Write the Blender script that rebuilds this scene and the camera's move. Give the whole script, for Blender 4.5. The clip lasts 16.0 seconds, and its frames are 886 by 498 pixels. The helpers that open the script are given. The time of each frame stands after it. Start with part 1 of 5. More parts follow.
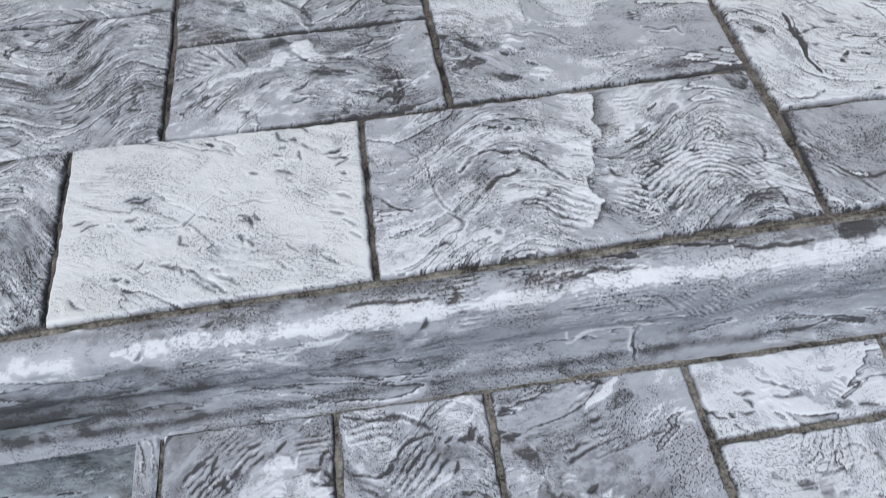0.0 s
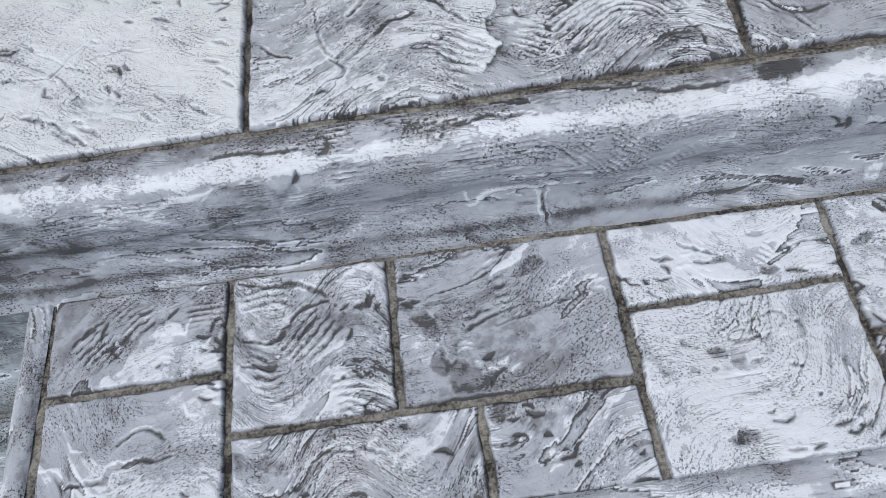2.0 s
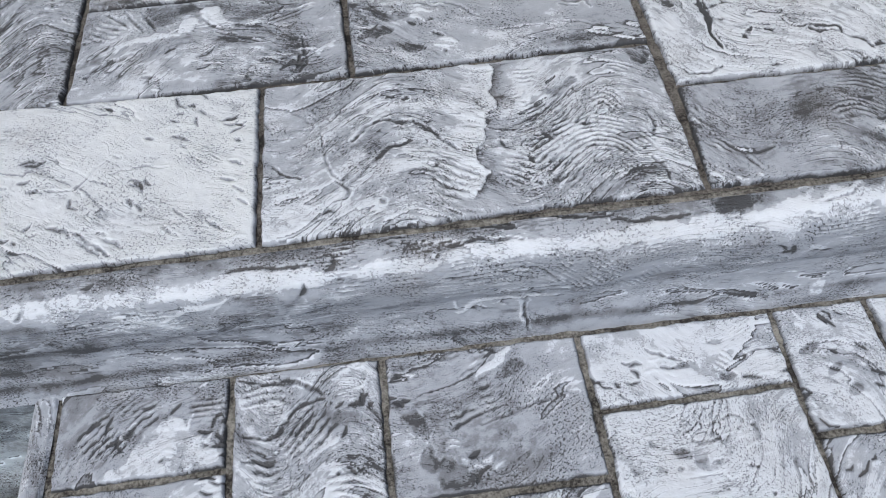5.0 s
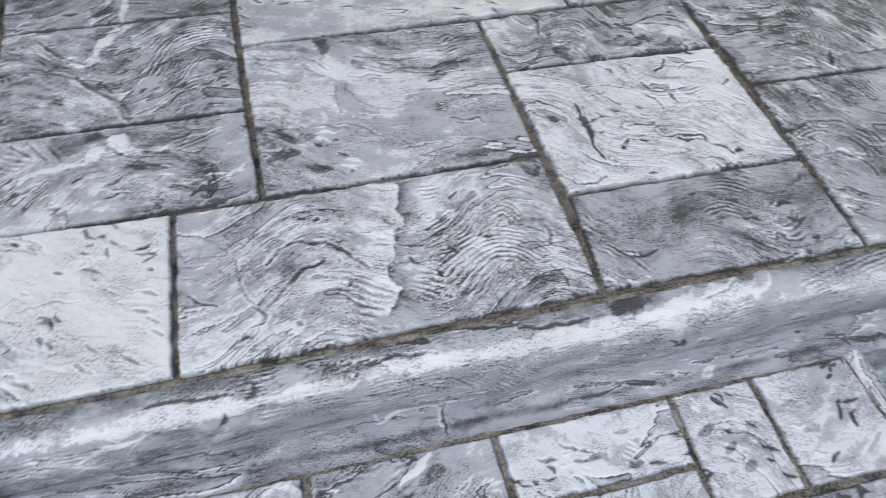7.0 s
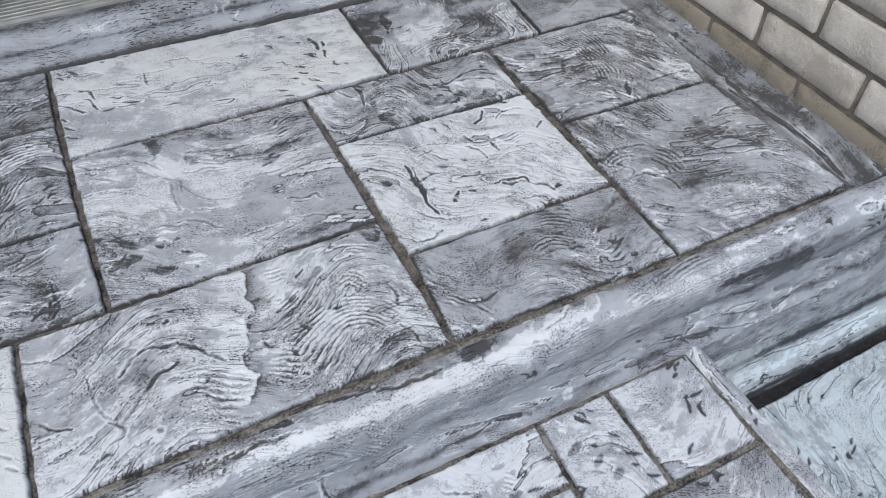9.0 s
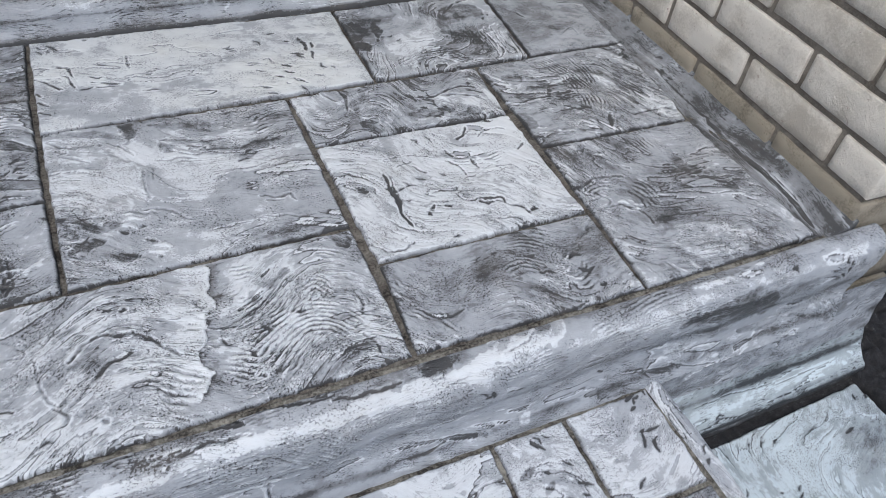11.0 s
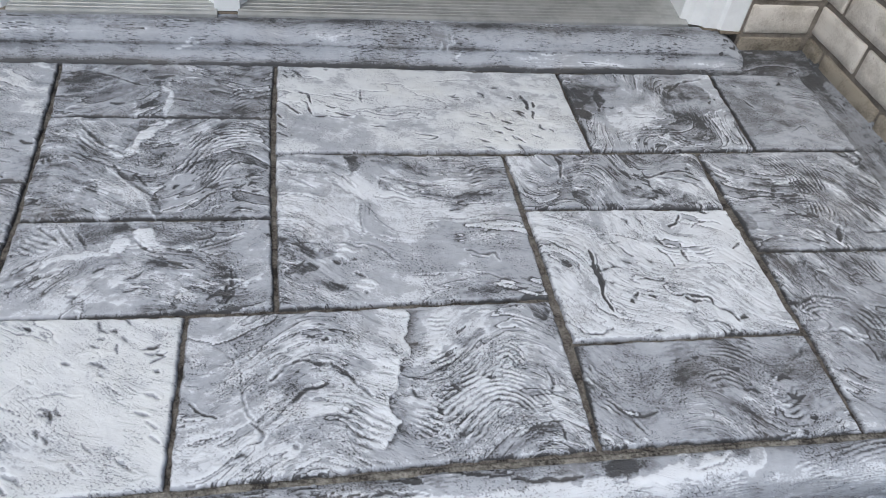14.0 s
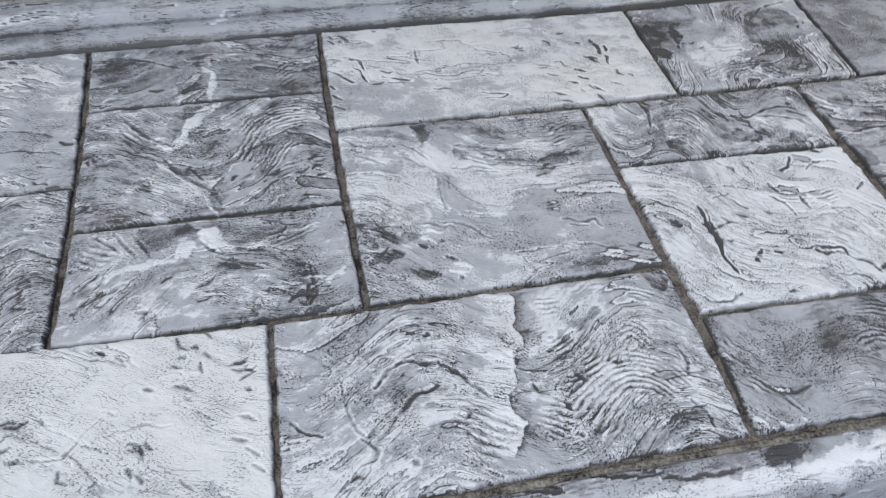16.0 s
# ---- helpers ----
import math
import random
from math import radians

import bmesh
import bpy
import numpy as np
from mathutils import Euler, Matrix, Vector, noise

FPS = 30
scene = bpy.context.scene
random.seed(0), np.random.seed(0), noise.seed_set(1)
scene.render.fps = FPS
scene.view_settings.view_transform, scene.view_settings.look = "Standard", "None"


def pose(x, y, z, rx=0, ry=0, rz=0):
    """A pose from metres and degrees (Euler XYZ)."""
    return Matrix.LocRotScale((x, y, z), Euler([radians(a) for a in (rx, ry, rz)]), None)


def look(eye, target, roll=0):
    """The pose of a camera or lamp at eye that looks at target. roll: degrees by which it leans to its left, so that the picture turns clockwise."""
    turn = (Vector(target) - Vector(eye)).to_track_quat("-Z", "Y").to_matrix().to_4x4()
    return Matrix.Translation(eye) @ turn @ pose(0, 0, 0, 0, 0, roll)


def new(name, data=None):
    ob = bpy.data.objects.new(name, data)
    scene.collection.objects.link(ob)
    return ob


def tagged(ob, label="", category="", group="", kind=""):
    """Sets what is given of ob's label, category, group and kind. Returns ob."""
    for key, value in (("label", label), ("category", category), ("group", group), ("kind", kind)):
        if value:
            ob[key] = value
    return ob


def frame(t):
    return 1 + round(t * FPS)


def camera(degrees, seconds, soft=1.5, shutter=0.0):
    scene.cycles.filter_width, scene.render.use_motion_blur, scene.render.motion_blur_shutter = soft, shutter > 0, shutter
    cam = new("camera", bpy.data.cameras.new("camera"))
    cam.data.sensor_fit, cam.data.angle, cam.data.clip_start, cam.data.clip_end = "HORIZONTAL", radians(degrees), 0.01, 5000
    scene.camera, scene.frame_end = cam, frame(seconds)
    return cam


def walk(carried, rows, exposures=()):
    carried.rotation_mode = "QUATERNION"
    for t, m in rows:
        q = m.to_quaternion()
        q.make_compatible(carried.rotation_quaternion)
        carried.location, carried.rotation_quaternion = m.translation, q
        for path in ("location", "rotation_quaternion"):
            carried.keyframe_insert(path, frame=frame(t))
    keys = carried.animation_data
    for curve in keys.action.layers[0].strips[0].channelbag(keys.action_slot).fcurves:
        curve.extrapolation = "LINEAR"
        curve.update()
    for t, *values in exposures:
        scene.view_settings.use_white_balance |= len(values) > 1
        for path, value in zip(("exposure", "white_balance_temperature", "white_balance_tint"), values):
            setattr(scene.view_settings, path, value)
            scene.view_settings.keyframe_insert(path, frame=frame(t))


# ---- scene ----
import collections

cam = camera(62.1, 16.0, soft=0.5, shutter=0.3)
PATH = [
    (0, (0.04, -0.439, 0.632), (0.128, 0.747, -0.976), -5.1),
    (0.5, (0.048, -0.483, 0.622), (0.104, 0.628, -1.04), -5.9),
    (1, (0.112, -0.494, 0.6), (0.135, 0.566, -1.096), -7.2),
    (1.5, (0.161, -0.476, 0.562), (0.156, 0.554, -1.153), -8.6),
    (2, (0.185, -0.474, 0.539), (0.148, 0.525, -1.193), -10.6),
    (2.5, (0.187, -0.432, 0.601), (0.146, 0.61, -1.105), -11.9),
    (3, (0.173, -0.46, 0.612), (0.139, 0.637, -1.06), -10.7),
    (3.2, (0.178, -0.479, 0.616), (0.146, 0.63, -1.048), -10.1),
    (5.3, (0.152, -0.458, 0.639), (0.259, 0.678, -1.003), -3.0),
    (5.5, (0.144, -0.454, 0.645), (0.268, 0.7, -0.984), -2.4),
    (6, (0.126, -0.468, 0.651), (0.295, 0.72, -0.948), -1.2),
    (6.5, (0.124, -0.458, 0.674), (0.335, 0.763, -0.896), 0.2),
    (7, (0.161, -0.45, 0.693), (0.516, 0.783, -0.841), 1.9),
    (7.5, (0.222, -0.463, 0.708), (0.762, 0.702, -0.826), 0.6),
    (8, (0.219, -0.471, 0.725), (0.823, 0.684, -0.792), 0.4),
    (8.5, (0.202, -0.468, 0.741), (0.817, 0.727, -0.74), 0.1),
    (9, (0.22, -0.483, 0.745), (0.864, 0.738, -0.702), 0.6),
    (9.2, (0.226, -0.485, 0.74), (0.877, 0.744, -0.698), 0.7),
    (11.3, (0.219, -0.478, 0.737), (0.926, 0.749, -0.676), 9.6),
    (11.5, (0.209, -0.478, 0.729), (0.889, 0.763, -0.684), 10.6),
    (12, (0.2, -0.471, 0.726), (0.805, 0.811, -0.686), 11.6),
    (12.5, (0.193, -0.464, 0.725), (0.728, 0.843, -0.69), 11.5),
    (13, (0.169, -0.457, 0.733), (0.65, 0.865, -0.689), 11.8),
    (13.5, (0.17, -0.433, 0.739), (0.601, 0.921, -0.668), 10.6),
    (14, (0.15, -0.413, 0.75), (0.532, 0.985, -0.628), 8.4),
    (14.5, (0.123, -0.392, 0.764), (0.465, 1.033, -0.597), 6.4),
    (15, (0.091, -0.373, 0.759), (0.399, 1.058, -0.604), 4.5),
    (15.5, (0.053, -0.347, 0.729), (0.35, 1.066, -0.655), 3.1),
    (16, (0.078, -0.301, 0.688), (0.39, 1.023, -0.779), 1.8),
]
walk(cam, [(t, look(eye, target, roll)) for t, eye, target, roll in PATH], [(0, 0.0, 6170, 7), (16, 0.0, 6170, 7)])

# ---- light ----
world = bpy.data.worlds.new("overcast_sky")
scene.world = world
world.use_nodes = True
wn = world.node_tree
wn.nodes.clear()
sky = wn.nodes.new("ShaderNodeTexSky")
sky.sky_type = 'NISHITA'
sky.sun_disc = False
sky.sun_elevation = radians(58)
sky.sun_rotation = radians(220)
sky.air_density, sky.dust_density, sky.ozone_density = 1.0, 4.0, 1.0
bg = wn.nodes.new("ShaderNodeBackground")
bg.inputs["Strength"].default_value = 0.13
wo = wn.nodes.new("ShaderNodeOutputWorld")
wn.links.new(sky.outputs[0], bg.inputs[0])
wn.links.new(bg.outputs[0], wo.inputs[0])
sun = new("sun", bpy.data.lights.new("sun", 'SUN'))
sun.data.energy, sun.data.angle, sun.data.color = 1.5, radians(25), (1.0, 0.98, 0.96)
sun.matrix_world = look((-1.6, -1.9, 4.0), (0, 0, 0))


# ---- numeric helpers ----
def hash2(ix, iy, seed):
    a = (ix * 374761393 + iy * 668265263 + seed * 974634777) & 0xFFFFFFFF
    a = ((a ^ (a >> 13)) * 1274126177) & 0xFFFFFFFF
    return ((a ^ (a >> 16)) & 0xFFFFFF) / float(0xFFFFFF)


def vnoise(x, y, seed=0):
    """Smooth noise between 0 and 1 on arrays."""
    x, y = np.asarray(x, float), np.asarray(y, float)
    ix, iy = np.floor(x).astype(np.int64), np.floor(y).astype(np.int64)
    fx, fy = x - ix, y - iy
    fx, fy = fx * fx * (3 - 2 * fx), fy * fy * (3 - 2 * fy)
    a, b = hash2(ix, iy, seed), hash2(ix + 1, iy, seed)
    c, d = hash2(ix, iy + 1, seed), hash2(ix + 1, iy + 1, seed)
    return (a * (1 - fx) + b * fx) * (1 - fy) + (c * (1 - fx) + d * fx) * fy


def fbm(x, y, seed=0, octaves=4):
    """Layered noise around 0, about -0.5 to 0.5."""
    total, gain, norm = 0, 1.0, 0
    for o in range(octaves):
        total = total + gain * (vnoise(x * 2 ** o, y * 2 ** o, seed + 17 * o) - 0.5)
        norm += gain
        gain *= 0.55
    return total / norm * 1.6


def seg_dist(X, Y, pts):
    """Distance of the grid's points from a chain of straight pieces, and the share of the way along it."""
    best, along = np.full(X.shape, 9.0), np.zeros(X.shape)
    n = len(pts) - 1
    for i in range(n):
        (ax, ay), (bx, by) = pts[i], pts[i + 1]
        dx, dy = bx - ax, by - ay
        s = np.clip(((X - ax) * dx + (Y - ay) * dy) / (dx * dx + dy * dy + 1e-12), 0, 1)
        d = np.hypot(X - ax - s * dx, Y - ay - s * dy)
        near = d < best
        best, along = np.where(near, d, best), np.where(near, (i + s) / n, along)
    return best, along


def curve(pts, closed=False, steps=5):
    """A smooth chain through the points."""
    if len(pts) < 3:
        return list(pts)
    n = len(pts)
    out = []
    for i in range(n if closed else n - 1):
        a, b, c, d = (pts[(i + k) % n] if closed else pts[min(max(i + k, 0), n - 1)] for k in (-1, 0, 1, 2))
        for q in range(steps):
            u = q / steps
            w = (-u + 2 * u * u - u ** 3, 2 - 5 * u * u + 3 * u ** 3, u + 4 * u * u - 3 * u ** 3, u ** 3 - u * u)
            out.append(tuple(0.5 * sum(wk * pk[j] for wk, pk in zip(w, (a, b, c, d))) for j in (0, 1)))
    out.append(pts[0] if closed else pts[-1])
    return out


def side_of(X, Y, pts):
    """Distance from a chain with its sign (left of the way is positive), and the share of the way along it."""
    best, side, along = np.full(X.shape, 9.0), np.ones(X.shape), np.zeros(X.shape)
    n = len(pts) - 1
    for i in range(n):
        (ax, ay), (bx, by) = pts[i], pts[i + 1]
        dx, dy = bx - ax, by - ay
        s = np.clip(((X - ax) * dx + (Y - ay) * dy) / (dx * dx + dy * dy + 1e-12), 0, 1)
        ox, oy = X - ax - s * dx, Y - ay - s * dy
        d = np.hypot(ox, oy)
        near = d < best
        best, along = np.where(near, d, best), np.where(near, (i + s) / n, along)
        side = np.where(near, np.sign(dx * oy - dy * ox), side)
    return best * side, along


def inside(X, Y, pts):
    """Whether the grid's points lie within a closed chain."""
    odd = np.zeros(X.shape, bool)
    for (ax, ay), (bx, by) in zip(pts, pts[1:]):
        if ay != by:
            odd ^= ((ay > Y) != (by > Y)) & (X < (bx - ax) * (Y - ay) / (by - ay) + ax)
    return odd


# ---- materials ----
def material(name):
    m = bpy.data.materials.new(name)
    m.use_nodes = True
    nt = m.node_tree
    return m, nt, nt.nodes["Principled BSDF"]


def node(nt, kind, **sets):
    n = nt.nodes.new(kind)
    for k, v in sets.items():
        n.inputs[k].default_value = v
    return n


def math_node(nt, op, a, b):
    n = nt.nodes.new("ShaderNodeMath")
    n.operation = op
    for i, v in enumerate((a, b)):
        if isinstance(v, (int, float)):
            n.inputs[i].default_value = v
        else:
            nt.links.new(v, n.inputs[i])
    return n.outputs[0]


def ramp(nt, fac, stops):
    r = nt.nodes.new("ShaderNodeValToRGB")
    el = r.color_ramp.elements
    while len(el) < len(stops):
        el.new(0.5)
    for e, (p, c) in zip(el, stops):
        e.position, e.color = p, (*c, 1)
    nt.links.new(fac, r.inputs[0])
    return r.outputs[0]


def mix_colour(nt, fac, a, b):
    n = nt.nodes.new("ShaderNodeMix")
    n.data_type = 'RGBA'
    for sock, v in ((n.inputs[0], fac), (n.inputs[6], a), (n.inputs[7], b)):
        if isinstance(v, (int, float)):
            sock.default_value = v
        elif isinstance(v, tuple):
            sock.default_value = (*v, 1)
        else:
            nt.links.new(v, sock)
    return n.outputs[2]


def noise_tex(nt, vector, scale, detail=3.0, rough=0.55):
    n = node(nt, "ShaderNodeTexNoise", Scale=scale, Detail=detail, Roughness=rough)
    nt.links.new(vector, n.inputs["Vector"])
    return n.outputs["Fac"]


def bump(nt, bsdf, height, distance, strength=1.0):
    b = node(nt, "ShaderNodeBump", Strength=strength, Distance=distance)
    nt.links.new(height, b.inputs["Height"])
    nt.links.new(b.outputs[0], bsdf.inputs["Normal"])


def carved_concrete(name, dark, mid, pale, white, cream, rough=0.62):
    """Carved overlay concrete: dark stain left in the hollows, pale paint dry-brushed on the raised streaks.
    Attributes: flow = coordinates along and across the trowel streaks; look = paint, streakiness, cream tint."""
    m, nt, bsdf = material(name)
    flow = nt.nodes.new("ShaderNodeAttribute")
    flow.attribute_name = "flow"
    look_at = nt.nodes.new("ShaderNodeAttribute")
    look_at.attribute_name = "look"
    sep = nt.nodes.new("ShaderNodeSeparateXYZ")
    nt.links.new(look_at.outputs["Vector"], sep.inputs[0])
    paint, streak, warm = sep.outputs
    geo = nt.nodes.new("ShaderNodeNewGeometry").outputs["Position"]

    def stretched(along, across):
        st = nt.nodes.new("ShaderNodeVectorMath")
        st.operation = 'MULTIPLY'
        nt.links.new(flow.outputs["Vector"], st.inputs[0])
        st.inputs[1].default_value = (along, across, 1)
        return st.outputs[0]

    def about_zero(v, gain):
        return math_node(nt, 'MULTIPLY', math_node(nt, 'SUBTRACT', v, 0.5), gain)

    # worn paint with torn edges, long grooves with a pale lip, finer grooves, pricked pits, sand grain
    torn = about_zero(noise_tex(nt, stretched(20, 32), 1.0, 8.0, 0.6), 1.0)
    a0 = math_node(nt, 'MULTIPLY', torn, math_node(nt, 'ADD', math_node(nt, 'MULTIPLY', streak, 0.9), 0.7))

    def grooves(along, across, turns, gap_scale, dark_gain, lip_gain):
        f = math_node(nt, 'FRACT', math_node(nt, 'MULTIPLY', noise_tex(nt, stretched(along, across), 1.0, 2.0, 0.45), turns), 0.0)
        cut = grey(f, [(0.0, 1), (0.07, 1), (0.16, 0)])
        lip = grey(f, [(0.8, 0), (0.97, 1)])
        gaps = grey(noise_tex(nt, geo, gap_scale, 3.0, 0.6), [(0.5, 0), (0.57, 1)])
        v = math_node(nt, 'SUBTRACT', math_node(nt, 'MULTIPLY', lip, lip_gain), math_node(nt, 'MULTIPLY', cut, dark_gain))
        return math_node(nt, 'MULTIPLY', math_node(nt, 'MULTIPLY', v, gaps), streak)

    def grey(v, stops):
        return ramp(nt, v, [(q, (s,) * 3) for q, s in stops])

    s1 = grooves(4.5, 30, 8.0, 19, 0.4, 0.24)
    s2 = grooves(13, 95, 8.0, 27, 0.42, 0.34)
    crumb = math_node(nt, 'MULTIPLY', about_zero(noise_tex(nt, geo, 120, 4.0, 0.6), 1.0), math_node(nt, 'ADD', math_node(nt, 'MULTIPLY', streak, 0.5), 0.2))
    dots = grey(noise_tex(nt, stretched(330, 400), 1.0, 1.0, 0.5), [(0.57, 0), (0.61, 1)])
    dense = grey(noise_tex(nt, geo, 17, 4.0, 0.65), [(0.44, 0.03), (0.58, 1)])
    p = math_node(nt, 'MULTIPLY', math_node(nt, 'MULTIPLY', dots, dense), math_node(nt, 'SUBTRACT', -0.27, math_node(nt, 'MULTIPLY', streak, 0.25)))
    sand = about_zero(noise_tex(nt, geo, 480, 2.0, 0.65), 1.0)
    g = math_node(nt, 'MULTIPLY', sand, math_node(nt, 'MULTIPLY', math_node(nt, 'ADD', math_node(nt, 'MULTIPLY', dense, 1.0), 0.08), math_node(nt, 'ADD', math_node(nt, 'MULTIPLY', streak, 0.75), 0.4)))
    total = math_node(nt, 'ADD', paint, -0.025)
    for v in (a0, s1, s2, p, g, crumb):
        total = math_node(nt, 'ADD', total, v)
    pale_or_cream = mix_colour(nt, warm, white, cream)
    base = ramp(nt, total, [(0.0, dark), (0.14, dark), (0.21, mid), (0.33, tuple(0.6 * q + 0.4 * w for q, w in zip(mid, pale))), (0.4, pale), (0.64, tuple(0.7 * q + 0.3 * w for q, w in zip(pale, white)))])
    top = ramp(nt, total, [(0.6, (0, 0, 0)), (0.66, (0.75, 0.75, 0.75)), (0.9, (1, 1, 1))])
    colour = mix_colour(nt, top, base, pale_or_cream)
    brown = ramp(nt, noise_tex(nt, geo, 8, 4.0, 0.65), [(0.54, (0, 0, 0)), (0.72, (1, 1, 1))])
    colour = mix_colour(nt, math_node(nt, 'MULTIPLY', brown, 0.16), colour, (0.25, 0.215, 0.18))
    nt.links.new(colour, bsdf.inputs["Base Color"])
    rr = ramp(nt, total, [(0.2, (rough - 0.12,) * 3), (0.8, (rough + 0.12,) * 3)])
    nt.links.new(rr, bsdf.inputs["Roughness"])
    bsdf.inputs["Specular IOR Level"].default_value = 0.35
    h = math_node(nt, 'MULTIPLY', a0, 0.6)
    for v in (s1, s2, math_node(nt, 'MULTIPLY', g, 0.3), math_node(nt, 'MULTIPLY', crumb, 0.5), p):
        h = math_node(nt, 'ADD', h, v)
    bump(nt, bsdf, h, 0.0034, 1.0)
    return m


CARVED = carved_concrete("carved_concrete", (0.07, 0.072, 0.077), (0.182, 0.19, 0.208), (0.355, 0.377, 0.42),
                         (0.68, 0.712, 0.755), (0.69, 0.71, 0.7))
# cooler copy of CARVED: the skylight's blue tint is put into its colours
GROUND_CARVED = carved_concrete("blue_grey_carved_concrete", (0.045, 0.05, 0.056), (0.14, 0.155, 0.17), (0.31, 0.35, 0.382),
                                (0.58, 0.66, 0.71), (0.6, 0.66, 0.69))


def speckled(name, stops, scale, fine, rough, relief):
    m, nt, bsdf = material(name)
    geo = nt.nodes.new("ShaderNodeNewGeometry").outputs["Position"]
    a = noise_tex(nt, geo, scale, 4.0, 0.6)
    c = noise_tex(nt, geo, fine, 3.0, 0.65)
    v = math_node(nt, 'ADD', math_node(nt, 'MULTIPLY', a, 0.55), math_node(nt, 'MULTIPLY', c, 0.45))
    nt.links.new(ramp(nt, v, stops), bsdf.inputs["Base Color"])
    bsdf.inputs["Roughness"].default_value = rough
    bump(nt, bsdf, v, relief, 0.9)
    return m


MORTAR = speckled("joint_mortar", [(0.41, (0.018, 0.016, 0.015)), (0.47, (0.085, 0.075, 0.066)), (0.62, (0.2, 0.187, 0.168))],
                  35, 300, 0.9, 0.005)
SAND_JOINT = speckled("sandy_mortar", [(0.41, (0.025, 0.022, 0.02)), (0.48, (0.115, 0.107, 0.094)), (0.62, (0.29, 0.28, 0.25))], 22, 260, 0.95, 0.004)
DARK_ROUGH = speckled("dark_rough_ground", [(0.4, (0.008, 0.008, 0.01)), (0.6, (0.03, 0.03, 0.034)), (0.72, (0.2, 0.2, 0.21))], 60, 380, 0.95, 0.006)
CONCRETE = speckled("plain_concrete", [(0.36, (0.12, 0.12, 0.122)), (0.5, (0.24, 0.245, 0.25)), (0.66, (0.36, 0.37, 0.38))], 14, 200, 0.9, 0.006)
WALL_MORTAR = speckled("brick_mortar", [(0.38, (0.14, 0.12, 0.1)), (0.62, (0.3, 0.27, 0.235))], 30, 320, 0.95, 0.006)


def brick_material(name, low, high, dark_spot):
    m, nt, bsdf = material(name)
    info = nt.nodes.new("ShaderNodeObjectInfo")
    co = nt.nodes.new("ShaderNodeTexCoord").outputs["Object"]
    shift = nt.nodes.new("ShaderNodeVectorMath")
    shift.operation = 'ADD'
    mul = math_node(nt, 'MULTIPLY', info.outputs["Random"], 37.0)
    nt.links.new(co, shift.inputs[0])
    nt.links.new(mul, shift.inputs[1])
    v = shift.outputs[0]
    big, fine = noise_tex(nt, v, 17, 5.0, 0.65), noise_tex(nt, v, 260, 5.0, 0.75)
    f = math_node(nt, 'ADD', math_node(nt, 'MULTIPLY', big, 0.6), math_node(nt, 'MULTIPLY', fine, 0.4))
    f = math_node(nt, 'ADD', f, math_node(nt, 'MULTIPLY', math_node(nt, 'SUBTRACT', info.outputs["Random"], 0.5), 0.16))
    c = ramp(nt, f, [(0.4, low), (0.57, high)])
    spot = ramp(nt, noise_tex(nt, v, 120, 3.0, 0.6), [(0.66, (0, 0, 0)), (0.72, (1, 1, 1))])
    c = mix_colour(nt, math_node(nt, 'MULTIPLY', spot, 0.5), c, dark_spot)
    nt.links.new(c, bsdf.inputs["Base Color"])
    bsdf.inputs["Roughness"].default_value = 0.92
    bump(nt, bsdf, f, 0.011, 1.0)
    return m


BRICK = brick_material("cream_sandfaced_brick", (0.58, 0.535, 0.47), (0.83, 0.785, 0.72), (0.3, 0.16, 0.12))
BRICK_DAMP = brick_material("damp_stained_brick", (0.15, 0.13, 0.1), (0.37, 0.33, 0.27), (0.1, 0.08, 0.05))


def painted(name, colour, rough, metal=0.0, wear=0.12, scale=40):
    m, nt, bsdf = material(name)
    geo = nt.nodes.new("ShaderNodeNewGeometry").outputs["Position"]
    v = noise_tex(nt, geo, scale, 5.0, 0.6)
    lo = tuple(x * (1 - wear) for x in colour)
    nt.links.new(ramp(nt, v, [(0.35, lo), (0.6, colour)]), bsdf.inputs["Base Color"])
    bsdf.inputs["Roughness"].default_value, bsdf.inputs["Metallic"].default_value = rough, metal
    bump(nt, bsdf, noise_tex(nt, geo, 600, 2.0, 0.5), 0.0004, 0.5)
    return m


WHITE_PVC = painted("white_frame", (0.86, 0.88, 0.89), 0.35, 0, 0.06)
GRIMY = painted("brown_sealant", (0.2, 0.17, 0.13), 0.8, 0, 0.5, 120)
ALUMINIUM = painted("mill_aluminium", (0.5, 0.51, 0.5), 0.48, 0.6, 0.22, 25)
DARK_DOOR = painted("dark_door_paint", (0.03, 0.03, 0.035), 0.4)
BROWN_RAIL = painted("brown_rail", (0.2, 0.17, 0.13), 0.6)
RENDERED = painted("pale_wall", (0.5, 0.48, 0.44), 0.9, 0, 0.25, 6)
GLASS, gnt, gb = material("window_glass")
gb.inputs["Base Color"].default_value = (0.9, 0.95, 0.95, 1)
gb.inputs["Roughness"].default_value, gb.inputs["Transmission Weight"].default_value = 0.02, 1.0


